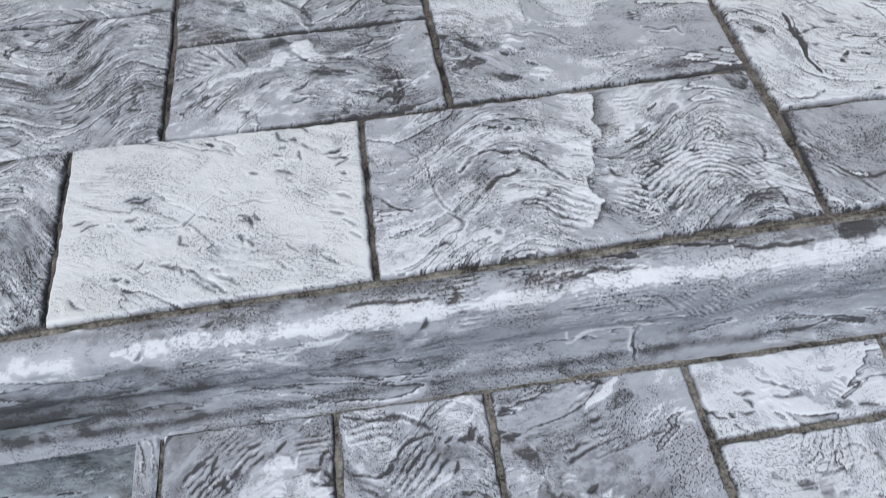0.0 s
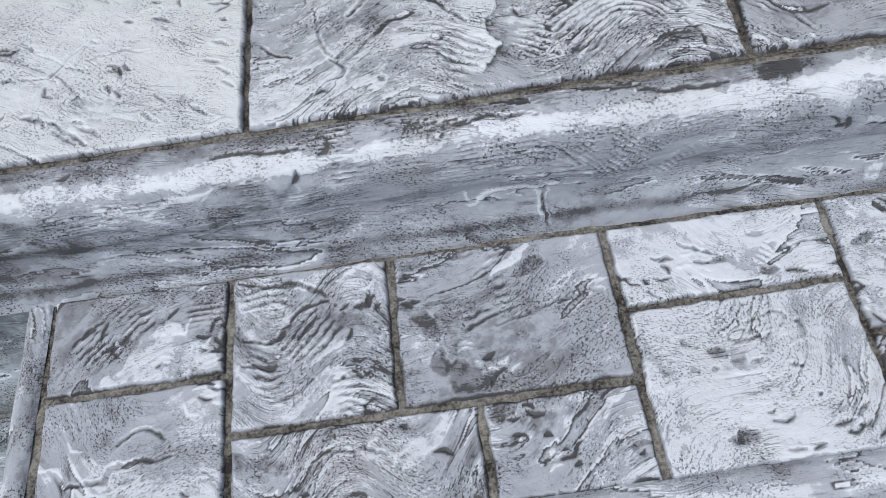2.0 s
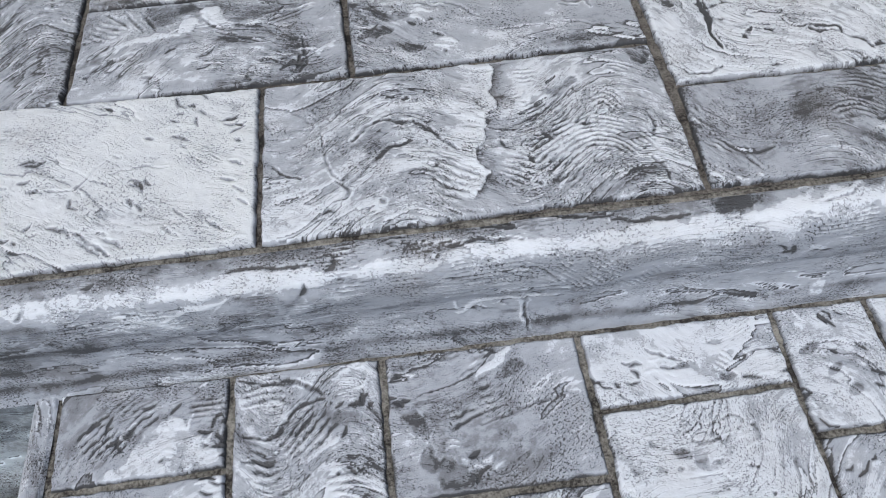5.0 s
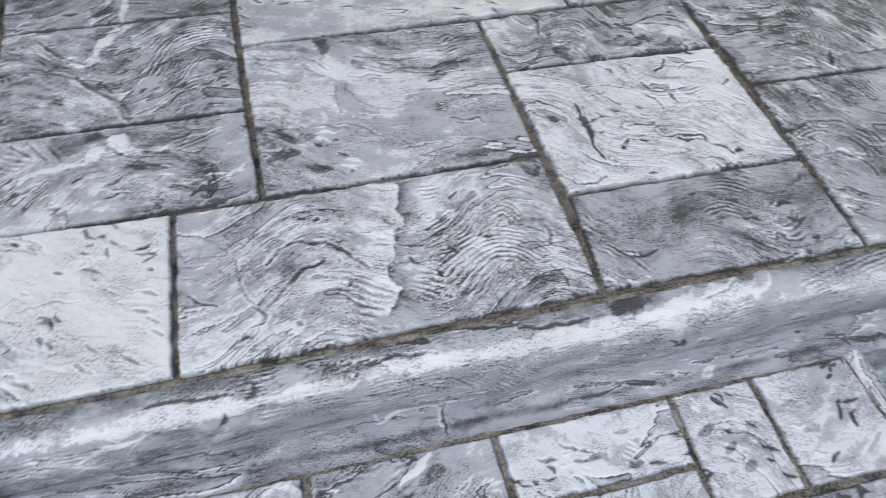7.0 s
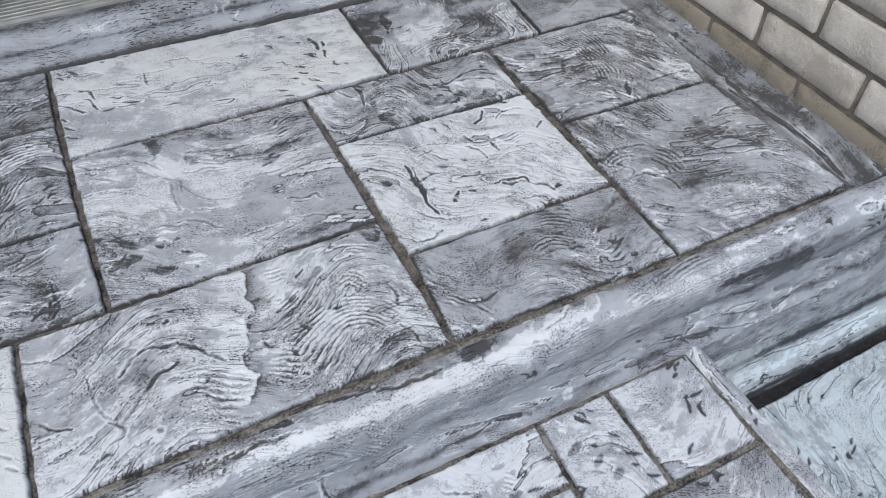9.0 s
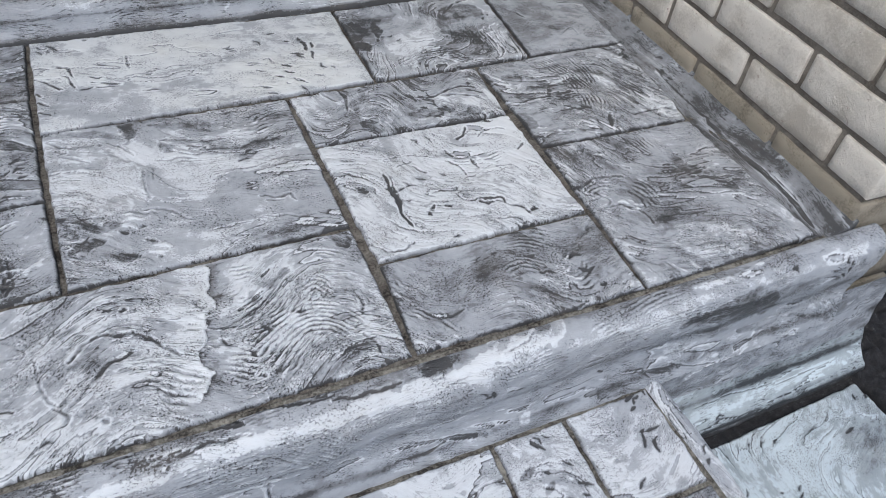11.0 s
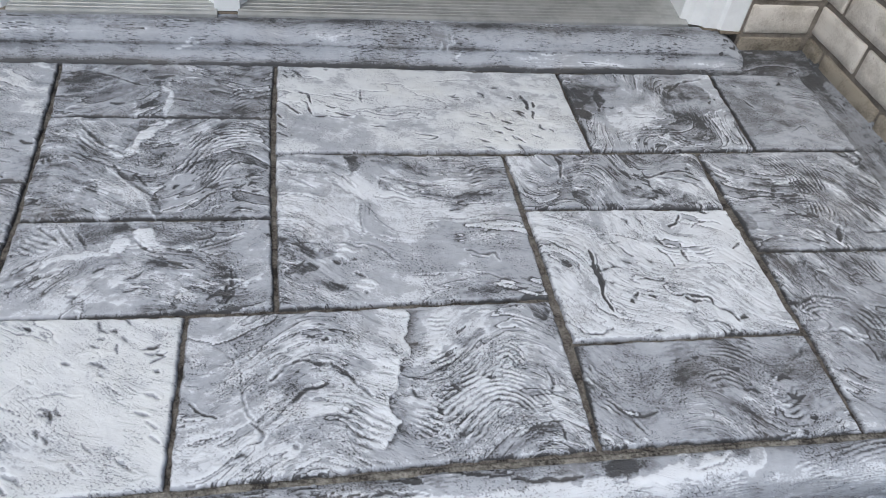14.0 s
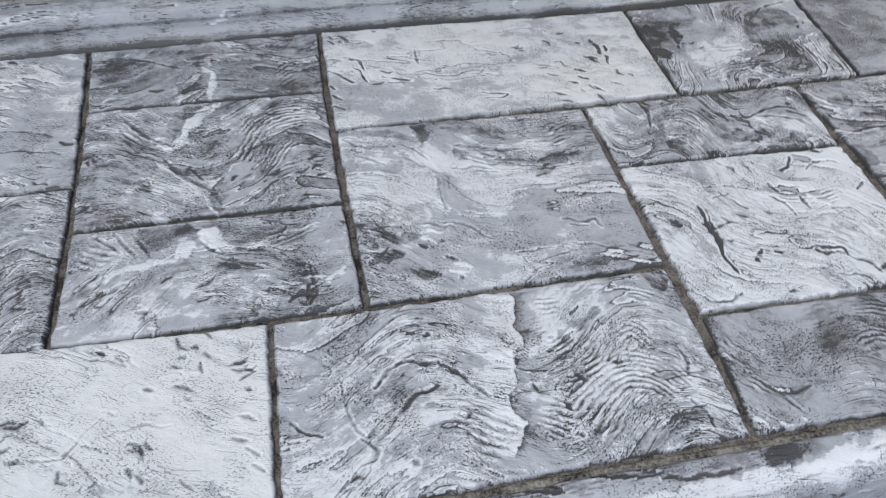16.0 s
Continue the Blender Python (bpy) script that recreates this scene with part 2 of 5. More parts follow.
# ---- mesh helpers ----
def grid_mesh(name, co, flow, paint, mat, parent, skirt=0.012, label=""):
    """A relief sheet (rows x columns of points) closed by a skirt and an underside; flow and paint become attributes."""
    n, m = co.shape[:2]
    verts = co.reshape(-1, 3)
    idx = np.arange(n * m).reshape(n, m)
    quads = np.stack([idx[:-1, :-1], idx[:-1, 1:], idx[1:, 1:], idx[1:, :-1]], -1).reshape(-1, 4)
    faces = quads.tolist()
    fl, lk = flow.reshape(-1, 3), paint.reshape(-1, 3)
    if skirt:
        rim = np.concatenate([idx[0, :-1], idx[:-1, -1], idx[-1, :0:-1], idx[:0:-1, 0]])
        low = verts[rim].copy()
        low[:, 2] -= skirt
        k, s = len(verts), len(rim)
        verts = np.concatenate([verts, low])
        # side faces get half the paint: dark stain plus shade of the joint
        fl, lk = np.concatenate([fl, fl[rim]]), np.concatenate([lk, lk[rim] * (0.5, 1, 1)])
        for i in range(s):
            j = (i + 1) % s
            faces.append([int(rim[i]), k + i, k + j, int(rim[j])])
        faces.append(list(range(k + s - 1, k - 1, -1)))
    me = bpy.data.meshes.new(name)
    me.from_pydata(verts.tolist(), [], faces)
    a = me.attributes.new("flow", 'FLOAT_VECTOR', 'POINT')
    a.data.foreach_set("vector", fl.astype(np.float32).ravel())
    a = me.attributes.new("look", 'FLOAT_VECTOR', 'POINT')
    a.data.foreach_set("vector", lk.astype(np.float32).ravel())
    me.polygons.foreach_set("use_smooth", [True] * len(me.polygons))
    me.materials.append(mat)
    ob = new(name, me)
    if parent:
        ob.parent = parent
    if label:
        tagged(ob, label)
    return ob


def part(name, bm, mat, parent, label="", smooth=False):
    me = bpy.data.meshes.new(name)
    bm.to_mesh(me)
    bm.free()
    me.materials.append(mat)
    if smooth:
        me.polygons.foreach_set("use_smooth", [True] * len(me.polygons))
    ob = new(name, me)
    if parent:
        ob.parent = parent
    if label:
        tagged(ob, label)
    return ob


def box(x0, x1, y0, y1, z0, z1, bevel=0.002, segs=2):
    bm = bmesh.new()
    bmesh.ops.create_cube(bm, size=1)
    bmesh.ops.scale(bm, vec=(x1 - x0, y1 - y0, z1 - z0), verts=bm.verts)
    bmesh.ops.translate(bm, vec=((x0 + x1) / 2, (y0 + y1) / 2, (z0 + z1) / 2), verts=bm.verts)
    if bevel:
        bmesh.ops.bevel(bm, geom=bm.edges[:], offset=bevel, segments=segs, affect='EDGES', profile=0.5)
    return bm


def extrude_profile(points, x0, x1):
    """A closed outline in (y, z) drawn out along x."""
    bm = bmesh.new()
    a = [bm.verts.new((x0, y, z)) for y, z in points]
    b = [bm.verts.new((x1, y, z)) for y, z in points]
    n = len(points)
    for i in range(n):
        bm.faces.new((a[i], a[(i + 1) % n], b[(i + 1) % n], b[i]))
    bm.faces.new(a[::-1])
    bm.faces.new(b)
    bmesh.ops.recalc_face_normals(bm, faces=bm.faces[:])
    return bm


def extrude_plan(points, z0, z1):
    """A closed outline in (x, y) raised from z0 to z1."""
    bm = bmesh.new()
    a = [bm.verts.new((x, y, z0)) for x, y in points]
    b = [bm.verts.new((x, y, z1)) for x, y in points]
    n = len(points)
    for i in range(n):
        bm.faces.new((a[i], a[(i + 1) % n], b[(i + 1) % n], b[i]))
    bm.faces.new(a[::-1])
    bm.faces.new(b)
    bmesh.ops.recalc_face_normals(bm, faces=bm.faces[:])
    return bm


CELL = 0.0016


def carved_fields(X, Y, seed, tone=0.5, turn=0, amp=0.01, lam=0.3, crest=0.0, streak=0.6, patch=0.6, gashes=12, dabs=6,
                  gash_turn=None, cream=0.0, run=1.0, plates=4.5, cell=0.002, feats=()):
    """Height, flow and look of a carved surface: waves of trowel streaks, worn patches, short gashes and paint dabs.
    feats: ("line", points, width, paint, depth), ("comb", points, count, gap, paint), ("patch", outline, paint),
    ("blob", x, y, rx, ry, turn, paint),
    ("cliff", points from front to back, width before, width after, paint before, paint after)."""
    rng = random.Random(seed * 7919 + 11)
    c, s = math.cos(radians(turn)), math.sin(radians(turn))
    U, V = X * c + Y * s, -X * s + Y * c
    warp = fbm(X * 7, Y * 7, seed, 3)
    phi = V - amp * np.cos(2 * np.pi * (U - crest) / lam) + 0.022 * warp
    band = fbm(U * 9 + 31 * seed, phi * 75, seed + 5, 3)
    slow = fbm(X * 6 + 3, Y * 9, seed + 9, 4)
    rag = fbm(X * 60, Y * 60, seed + 13, 3)
    env = np.clip(0.55 + 1.3 * fbm(X * 8, Y * 8, seed + 21, 2), 0.12, 1.0) * streak
    paint = tone + 0.35 * env * band + patch * 0.6 * slow + 0.1 * rag
    z = 0.0022 * slow + 0.0022 * env * band + 0.0004 * rag
    # plates of torn plaster: crisp steps with a pale lip above and a dark cut below
    T = fbm(U * 6 * run + seed, phi * 24, seed + 81, 5) * plates + 0.3
    steep = np.hypot(np.gradient(T, axis=0), np.gradient(T, axis=1)) / cell + 1e-3
    level = np.floor(T)
    rise = T - level
    lip, cut = np.exp(-(rise / steep / 0.0035) ** 2), np.exp(-((1 - rise) / steep / 0.0024) ** 2)
    some = np.clip((vnoise(X * 15, Y * 15, seed + 87) - 0.36) * 5, 0, 1)
    tint = hash2(level.astype(np.int64), level.astype(np.int64) * 3 + 1, seed) - 0.5
    paint = paint + some * (0.26 * lip - 0.5 * cut) + 0.3 * tint * (0.4 + 0.6 * some)
    z = z + 0.0009 * (level + np.clip(rise / steep / 0.003, 0, 1))
    x0, x1, y0, y1 = X.min(), X.max(), Y.min(), Y.max()
    strokes = []
    while len(strokes) < gashes + dabs:
        px, py = rng.uniform(x0, x1), rng.uniform(y0, y1)
        ang = radians((turn if gash_turn is None else gash_turn) + rng.gauss(0, 28))
        for q in range(rng.choice((1, 1, 2, 3, 4, 5))):
            strokes.append((px + rng.gauss(0, 0.016), py + rng.gauss(0, 0.012), ang + rng.gauss(0, 0.2), rng.uniform(0.006, 0.024)))
    for i, (px, py, ang, ln) in enumerate(strokes):
        w = rng.uniform(0.0011, 0.0022)
        bend = rng.uniform(-0.3, 0.3) * ln
        ex, ey = math.cos(ang) * ln / 2, math.sin(ang) * ln / 2
        mid = (px - ey / ln * bend * 2, py + ex / ln * bend * 2)
        near = (np.abs(X - px) < 0.03) & (np.abs(Y - py) < 0.03)
        d, along = seg_dist(X[near], Y[near], [(px - ex, py - ey), mid, (px + ex, py + ey)])
        wa = w * (0.35 + 1.1 * np.sin(np.pi * (0.15 + 0.8 * along)))
        f = np.exp(-(d / wa) ** 2)
        if i % (gashes + dabs) < gashes:
            paint[near] += -0.62 * f
            z[near] += -0.0016 * f
        else:
            paint[near] += 0.35 * f
            z[near] += 0.0012 * f
    for ft in feats:
        if ft[0] in ("line", "comb", "patch"):
            pts = curve(ft[1], ft[0] == "patch")
            px, py = [q[0] for q in pts], [q[1] for q in pts]
            reach = 0.012 + (ft[2] * ft[3] / 2 if ft[0] == "comb" else 0.0)
            near = (X > min(px) - reach) & (X < max(px) + reach) & (Y > min(py) - reach) & (Y < max(py) + reach)
            if not near.any():
                continue
            x, y = X[near], Y[near]
        if ft[0] == "line":
            _, _, w, amount, depth = ft
            d, along = seg_dist(x + 0.006 * fbm(x * 60, y * 60, seed + 3, 3), y + 0.006 * fbm(x * 60 + 9, y * 60, seed + 4, 3), pts)
            wa = 0.64 * w * (0.35 + 0.75 * np.sin(np.pi * (0.06 + 0.88 * along))) * (1 + 0.6 * fbm(x * 130, y * 130, seed + 8, 2))
            f = 1 / (1 + np.exp(np.clip((d - wa) / 0.0005, -40, 40)))
            lip = np.exp(-((d - wa - 0.0018) / 0.0013) ** 2) * (vnoise(x * 80, y * 80, seed + 15) > 0.4) if amount < 0 else 0.0
            f = f * np.clip(1.0 + 1.2 * fbm(x * 95, y * 95, seed + 16, 3), 0.3, 1)
            paint[near] += amount * f - 0.5 * amount * lip
            z[near] += depth * f + 0.0006 * lip
        elif ft[0] == "comb":
            _, _, count, gap, amount = ft
            count, gap = 1.5 * count, 0.64 * gap
            d, along = side_of(x, y, pts)
            d = d + gap * (1.5 * fbm(x * 13, y * 13, seed + 25, 2) + 0.35 * fbm(x * 120, y * 120, seed + 26, 2))
            wave = np.cos(2 * np.pi * d / gap)
            cut, ridge = np.clip((wave - 0.35) / 0.3, 0, 1), np.clip((-wave - 0.1) / 0.4, 0, 1)
            ends = np.clip(np.minimum(along, 1 - along) * 9, 0, 1)
            f = np.clip((count * gap / 2 - np.abs(d)) / (0.4 * gap), 0, 1) * ends
            f = f * np.clip(0.42 + 3.2 * fbm(x * 34, y * 34, seed + 27, 4), 0, 1)
            paint[near] += amount * f * (0.6 * ridge - 1.1 * cut)
            z[near] += f * (0.0008 * ridge - 0.0016 * cut)
        elif ft[0] == "patch":
            _, _, amount = ft
            d, _ = seg_dist(x, y, pts)
            d = np.where(inside(x, y, pts), d, -d) + 0.014 * fbm(x * 60, y * 60, seed + 31, 4)
            f = 1 / (1 + np.exp(np.clip(-d / 0.0008, -40, 40)))
            lip = np.exp(-((d + 0.0016) / 0.0014) ** 2) * (vnoise(x * 60, y * 60, seed + 35) > 0.42)
            f = f * np.clip(0.95 + 1.3 * fbm(x * 75, y * 75, seed + 37, 4), 0.2, 1.1)
            paint[near] += 0.85 * amount * f + (0.5 * abs(amount) * lip if amount < 0 else -0.25 * amount * lip)
            z[near] += 0.0028 * amount * f
        elif ft[0] == "cliff":
            _, pts, wl, wr, al, ar = ft
            ys, xs = np.array([q[1] for q in pts]), np.array([q[0] for q in pts])
            side = X - np.interp(Y, ys, xs) + 0.018 * fbm(X * 50, Y * 50, seed + 6, 4)
            within = np.clip((Y - ys[0]) / 0.01, 0, 1) * np.clip((ys[-1] - Y) / 0.004, 0, 1)
            left, right = np.exp(-np.abs(side) / wl) * (side < 0), np.exp(-side.clip(0) / wr) * (side >= 0)
            paint, z = paint + (al * left + ar * right) * within, z + 0.003 * left * within
        else:
            _, px, py, rx, ry, bt, amount = ft
            cb, sb = math.cos(radians(bt)), math.sin(radians(bt))
            a, b = ((X - px) * cb + (Y - py) * sb) / rx, (-(X - px) * sb + (Y - py) * cb) / ry
            r = np.sqrt(a * a + b * b) + min(0.7, 0.2 + 18 * min(rx, ry)) * fbm(X * 30, Y * 30, seed + 33, 4)
            f = 1 / (1 + np.exp(np.clip((r - 1) * 14, -40, 40)))
            paint, z = paint + amount * f, z + 0.0012 * amount * f
    flow = np.stack([U * run + 7.3 * seed, phi + 3.1 * seed, np.full(X.shape, float(seed))], -1)
    lk = np.stack([paint, np.clip(env, 0, 1), np.clip(cream * (0.5 + 1.6 * slow + 0.5), 0, 1) if cream else np.zeros(X.shape)], -1)
    return z, flow, lk


JOINT = 0.0029


def slab(parent, corners, z, seed, mat=None, name="slab", label="", rise=0.0, **style):
    """One carved slab between four joint crossings: front left, front right, back right, back left."""
    (ax, ay), (bx, by), (cx, cy), (dx, dy) = corners
    wide = max(math.hypot(bx - ax, by - ay), math.hypot(cx - dx, cy - dy))
    deep = max(math.hypot(dx - ax, dy - ay), math.hypot(cx - bx, cy - by))
    gu, gv = JOINT / wide, JOINT / deep
    u, v = np.meshgrid(np.linspace(gu, 1 - gu, max(8, int(wide / CELL))), np.linspace(gv, 1 - gv, max(8, int(deep / CELL))))

    def place(u, v):
        X = (ax * (1 - u) + bx * u) * (1 - v) + (dx * (1 - u) + cx * u) * v
        Y = (ay * (1 - u) + by * u) * (1 - v) + (dy * (1 - u) + cy * u) * v
        return X, Y
    X, Y = place(u, v)
    eu, ev = np.minimum(u - gu, 1 - gu - u) * wide, np.minimum(v - gv, 1 - gv - v) * deep
    e = np.minimum(eu, ev)
    near = np.exp(-(e / 0.008) ** 2)
    X = X + near * (0.0026 * fbm(X * 45, Y * 45, seed + 41, 3) + 0.0011 * fbm(X * 130, Y * 130, seed + 43, 2))
    Y = Y + near * (0.0026 * fbm(X * 45 + 5, Y * 45 + 9, seed + 42, 3) + 0.0011 * fbm(X * 130 + 3, Y * 130, seed + 44, 2))
    h, flow, lk = carved_fields(X, Y, seed, cell=CELL, **style)
    # rim painted darker: antiquing stain, with joint shade added to the colour
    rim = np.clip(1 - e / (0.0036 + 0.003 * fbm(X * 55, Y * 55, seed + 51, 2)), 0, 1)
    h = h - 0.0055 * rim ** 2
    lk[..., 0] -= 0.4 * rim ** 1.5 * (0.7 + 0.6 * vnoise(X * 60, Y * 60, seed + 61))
    co = np.stack([X, Y, z + h + rise * u ** 4], -1)
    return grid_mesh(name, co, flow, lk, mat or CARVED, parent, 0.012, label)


def sheet(name, x0, x1, y0, y1, z, step, relief, mat, parent=None, skirt=0.03):
    X, Y = np.meshgrid(np.linspace(x0, x1, int((x1 - x0) / step)), np.linspace(y0, y1, int((y1 - y0) / step)))
    Z = z + relief * fbm(X * 60, Y * 60, 77, 3)
    zero = np.zeros(X.shape + (3,))
    return grid_mesh(name, np.stack([X, Y, Z], -1), zero, zero, mat, parent, skirt)


def resample(profile, step):
    pts = np.array(profile, float)
    seg = np.r_[0, np.cumsum(np.hypot(*np.diff(pts, axis=0).T))]
    n = max(6, int(seg[-1] / step))
    t = np.linspace(0, seg[-1], n)
    y, z = np.interp(t, seg, pts[:, 0]), np.interp(t, seg, pts[:, 1])
    for _ in range(2):
        y[1:-1], z[1:-1] = (y[:-2] + 2 * y[1:-1] + y[2:]) / 4, (z[:-2] + 2 * z[1:-1] + z[2:]) / 4
    return t, y, z


def moulding(name, x0, x1, profile, seed, mat, parent, shift=None, bulge=0.004, label="", swap=False, wobble=1.0, paint_shade_bands=(), **style):
    """A hand-formed band: an (y, z) profile run along x (along y if swap), uneven and streaked along its length."""
    t, py, pz = resample(profile, 0.002)
    xs = np.linspace(x0, x1, int((x1 - x0) / 0.002))
    X, T = np.meshgrid(xs, t)
    Y0, Z0 = np.repeat(py[:, None], len(xs), 1), np.repeat(pz[:, None], len(xs), 1)
    h, flow, lk = carved_fields(X, T, seed, cell=0.002, **style)
    ny, nz = np.gradient(pz, t), -np.gradient(py, t)
    ln = np.hypot(ny, nz)
    ny, nz = ny / ln, nz / ln
    ends = np.clip(np.minimum(T, t[-1] - T) / 0.02, 0, 1)
    d = h + bulge * fbm(X * 9, T * 14, seed + 71, 3) * wobble * ends
    Y, Z = Y0 + ny[:, None] * d, Z0 + nz[:, None] * d
    if shift is not None:
        Y = Y + np.interp(X, shift[0], shift[1])
    # paler or darker bands along the length; some put joint shade into the paint
    for at, width, amount in paint_shade_bands:
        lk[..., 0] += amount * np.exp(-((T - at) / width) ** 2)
    co = np.stack([Y, X, Z], -1) if swap else np.stack([X, Y, Z], -1)
    if not swap:
        co, flow, lk = co[::-1], flow[::-1], lk[::-1]
    return grid_mesh(name, co, flow, lk, mat, parent, 0, label)

# ---- carving marks: strokes of the trowel on each slab ----
MARKS = collections.defaultdict(list)


def dark(slab_name, width, paint, *pts):
    """A groove cut by the trowel's tip."""
    MARKS[slab_name].append(("line", pts, width, paint, -0.0018))


def pale(slab_name, width, paint, *pts):
    """A raised smear of pale plaster."""
    MARKS[slab_name].append(("line", pts, width, paint, 0.0012))


def comb(slab_name, count, gap, paint, *pts):
    """Parallel grooves left by one sweep of a toothed trowel."""
    MARKS[slab_name].append(("comb", pts, count, gap, paint))


def patch(slab_name, paint, *pts):
    """A torn or trowelled spot, sunken and dark or proud and pale."""
    MARKS[slab_name].append(("patch", pts, paint))


dark("cream_back", 0.0030, -0.75, (0.159, 0.771), (0.175, 0.760), (0.182, 0.734))
dark("cream_back", 0.0030, -0.75, (0.163, 0.741), (0.174, 0.730), (0.180, 0.701))
dark("cream_back", 0.0030, -0.68, (0.118, 0.747), (0.139, 0.729), (0.154, 0.701))
dark("cream_back", 0.0030, -0.60, (0.148, 0.710), (0.160, 0.701))
dark("cream_back", 0.0030, -0.60, (0.118, 0.702), (0.129, 0.688))
dark("cream_back", 0.0030, -0.60, (0.118, 0.676), (0.134, 0.660))
dark("cream_back", 0.0030, -0.60, (0.117, 0.650), (0.138, 0.633))
dark("cream_back", 0.0030, -0.60, (0.205, 0.728), (0.229, 0.718))
dark("cream_back", 0.0040, -0.75, (0.209, 0.710), (0.237, 0.700), (0.251, 0.696))
dark("cream_back", 0.0030, -0.60, (0.213, 0.695), (0.246, 0.687))
dark("cream_back", 0.0030, -0.60, (0.217, 0.766), (0.236, 0.756))
dark("cream_back", 0.0030, -0.45, (0.273, 0.779), (0.272, 0.737))
dark("cream_back", 0.0020, -0.60, (0.282, 0.664), (0.311, 0.659))
dark("cream_back", 0.0020, -0.60, (0.285, 0.690), (0.304, 0.685))
dark("cream_back", 0.0020, -0.75, (0.352, 0.641), (0.376, 0.635), (0.393, 0.631), (0.384, 0.623), (0.355, 0.624))
dark("cream_back", 0.0040, -0.90, (0.550, 0.755), (0.559, 0.747))
dark("cream_back", 0.0050, -0.90, (0.578, 0.759), (0.584, 0.724), (0.583, 0.711))
dark("cream_back", 0.0040, -0.90, (0.596, 0.738), (0.594, 0.718))
dark("cream_back", 0.0040, -0.83, (0.551, 0.711), (0.570, 0.699))
dark("cream_back", 0.0040, -0.83, (0.559, 0.701), (0.570, 0.687))
dark("cream_back", 0.0040, -0.90, (0.588, 0.705), (0.586, 0.680))
dark("cream_back", 0.0040, -0.90, (0.522, 0.677), (0.538, 0.667))
dark("cream_back", 0.0040, -0.90, (0.522, 0.655), (0.538, 0.643))
dark("cream_back", 0.0040, -0.90, (0.501, 0.644), (0.516, 0.637))
dark("cream_back", 0.0030, -0.75, (0.473, 0.670), (0.487, 0.663))
dark("cream_back", 0.0040, -0.75, (0.468, 0.620), (0.486, 0.609))
dark("cream_back", 0.0030, -0.68, (0.536, 0.625), (0.551, 0.607))
dark("cream_back", 0.0020, -0.30, (0.411, 0.806), (0.456, 0.813), (0.501, 0.817))

patch("smooth_middle", -0.24, (0.141, 0.582), (0.184, 0.571), (0.232, 0.550), (0.226, 0.535), (0.192, 0.552), (0.150, 0.569))
patch("smooth_middle", -0.36, (0.220, 0.579), (0.251, 0.574), (0.253, 0.541), (0.235, 0.527), (0.228, 0.558))
patch("smooth_middle", -0.36, (0.196, 0.537), (0.212, 0.513), (0.228, 0.491), (0.231, 0.476), (0.215, 0.489), (0.195, 0.514))
dark("smooth_middle", 0.0030, -0.36, (0.209, 0.536), (0.229, 0.513), (0.241, 0.493))
dark("smooth_middle", 0.0030, -0.32, (0.124, 0.563), (0.141, 0.547), (0.166, 0.531))
dark("smooth_middle", 0.0030, -0.32, (0.144, 0.521), (0.165, 0.501), (0.177, 0.491))
dark("smooth_middle", 0.0030, -0.32, (0.124, 0.540), (0.149, 0.528))
patch("smooth_middle", -0.24, (0.273, 0.567), (0.318, 0.559), (0.352, 0.529), (0.369, 0.524), (0.333, 0.530), (0.290, 0.547))
dark("smooth_middle", 0.0040, -0.36, (0.287, 0.520), (0.317, 0.508), (0.356, 0.495), (0.383, 0.494))
dark("smooth_middle", 0.0030, -0.32, (0.315, 0.493), (0.336, 0.485))
patch("smooth_middle", -0.32, (0.277, 0.506), (0.293, 0.508), (0.294, 0.487), (0.282, 0.485))
dark("smooth_middle", 0.0030, -0.32, (0.273, 0.471), (0.308, 0.466), (0.324, 0.456))
dark("smooth_middle", 0.0020, -0.28, (0.302, 0.458), (0.336, 0.449))
comb("smooth_middle", 4, 0.012, 0.32, (0.427, 0.533), (0.460, 0.551), (0.494, 0.550))
comb("smooth_middle", 3, 0.012, 0.32, (0.423, 0.507), (0.462, 0.516), (0.495, 0.509))
patch("smooth_middle", -0.26, (0.392, 0.467), (0.418, 0.480), (0.446, 0.481), (0.459, 0.475), (0.432, 0.457), (0.402, 0.440), (0.390, 0.452))
patch("smooth_middle", -0.12, (0.445, 0.478), (0.488, 0.499), (0.492, 0.476), (0.453, 0.448))
dark("smooth_middle", 0.0020, -0.24, (0.245, 0.454), (0.243, 0.414), (0.245, 0.388))
dark("smooth_middle", 0.0020, -0.20, (0.259, 0.460), (0.258, 0.426))
comb("smooth_middle", 3, 0.012, 0.28, (0.123, 0.453), (0.143, 0.457), (0.155, 0.456))
patch("smooth_middle", -0.28, (0.117, 0.385), (0.134, 0.372), (0.145, 0.341), (0.134, 0.339), (0.121, 0.361))
patch("smooth_middle", -0.28, (0.153, 0.364), (0.165, 0.369), (0.176, 0.356), (0.195, 0.354), (0.187, 0.343), (0.167, 0.341), (0.156, 0.348))
dark("smooth_middle", 0.0030, -0.32, (0.142, 0.371), (0.161, 0.373), (0.180, 0.368))
dark("smooth_middle", 0.0030, -0.32, (0.204, 0.372), (0.223, 0.364), (0.246, 0.354))
dark("smooth_middle", 0.0030, -0.28, (0.231, 0.367), (0.262, 0.355), (0.291, 0.328))
patch("smooth_middle", -0.32, (0.129, 0.313), (0.144, 0.327), (0.167, 0.329), (0.174, 0.321), (0.151, 0.311))
patch("smooth_middle", -0.40, (0.180, 0.290), (0.195, 0.290), (0.210, 0.287), (0.215, 0.277), (0.202, 0.275), (0.187, 0.280))
dark("smooth_middle", 0.0040, -0.48, (0.194, 0.334), (0.205, 0.327))
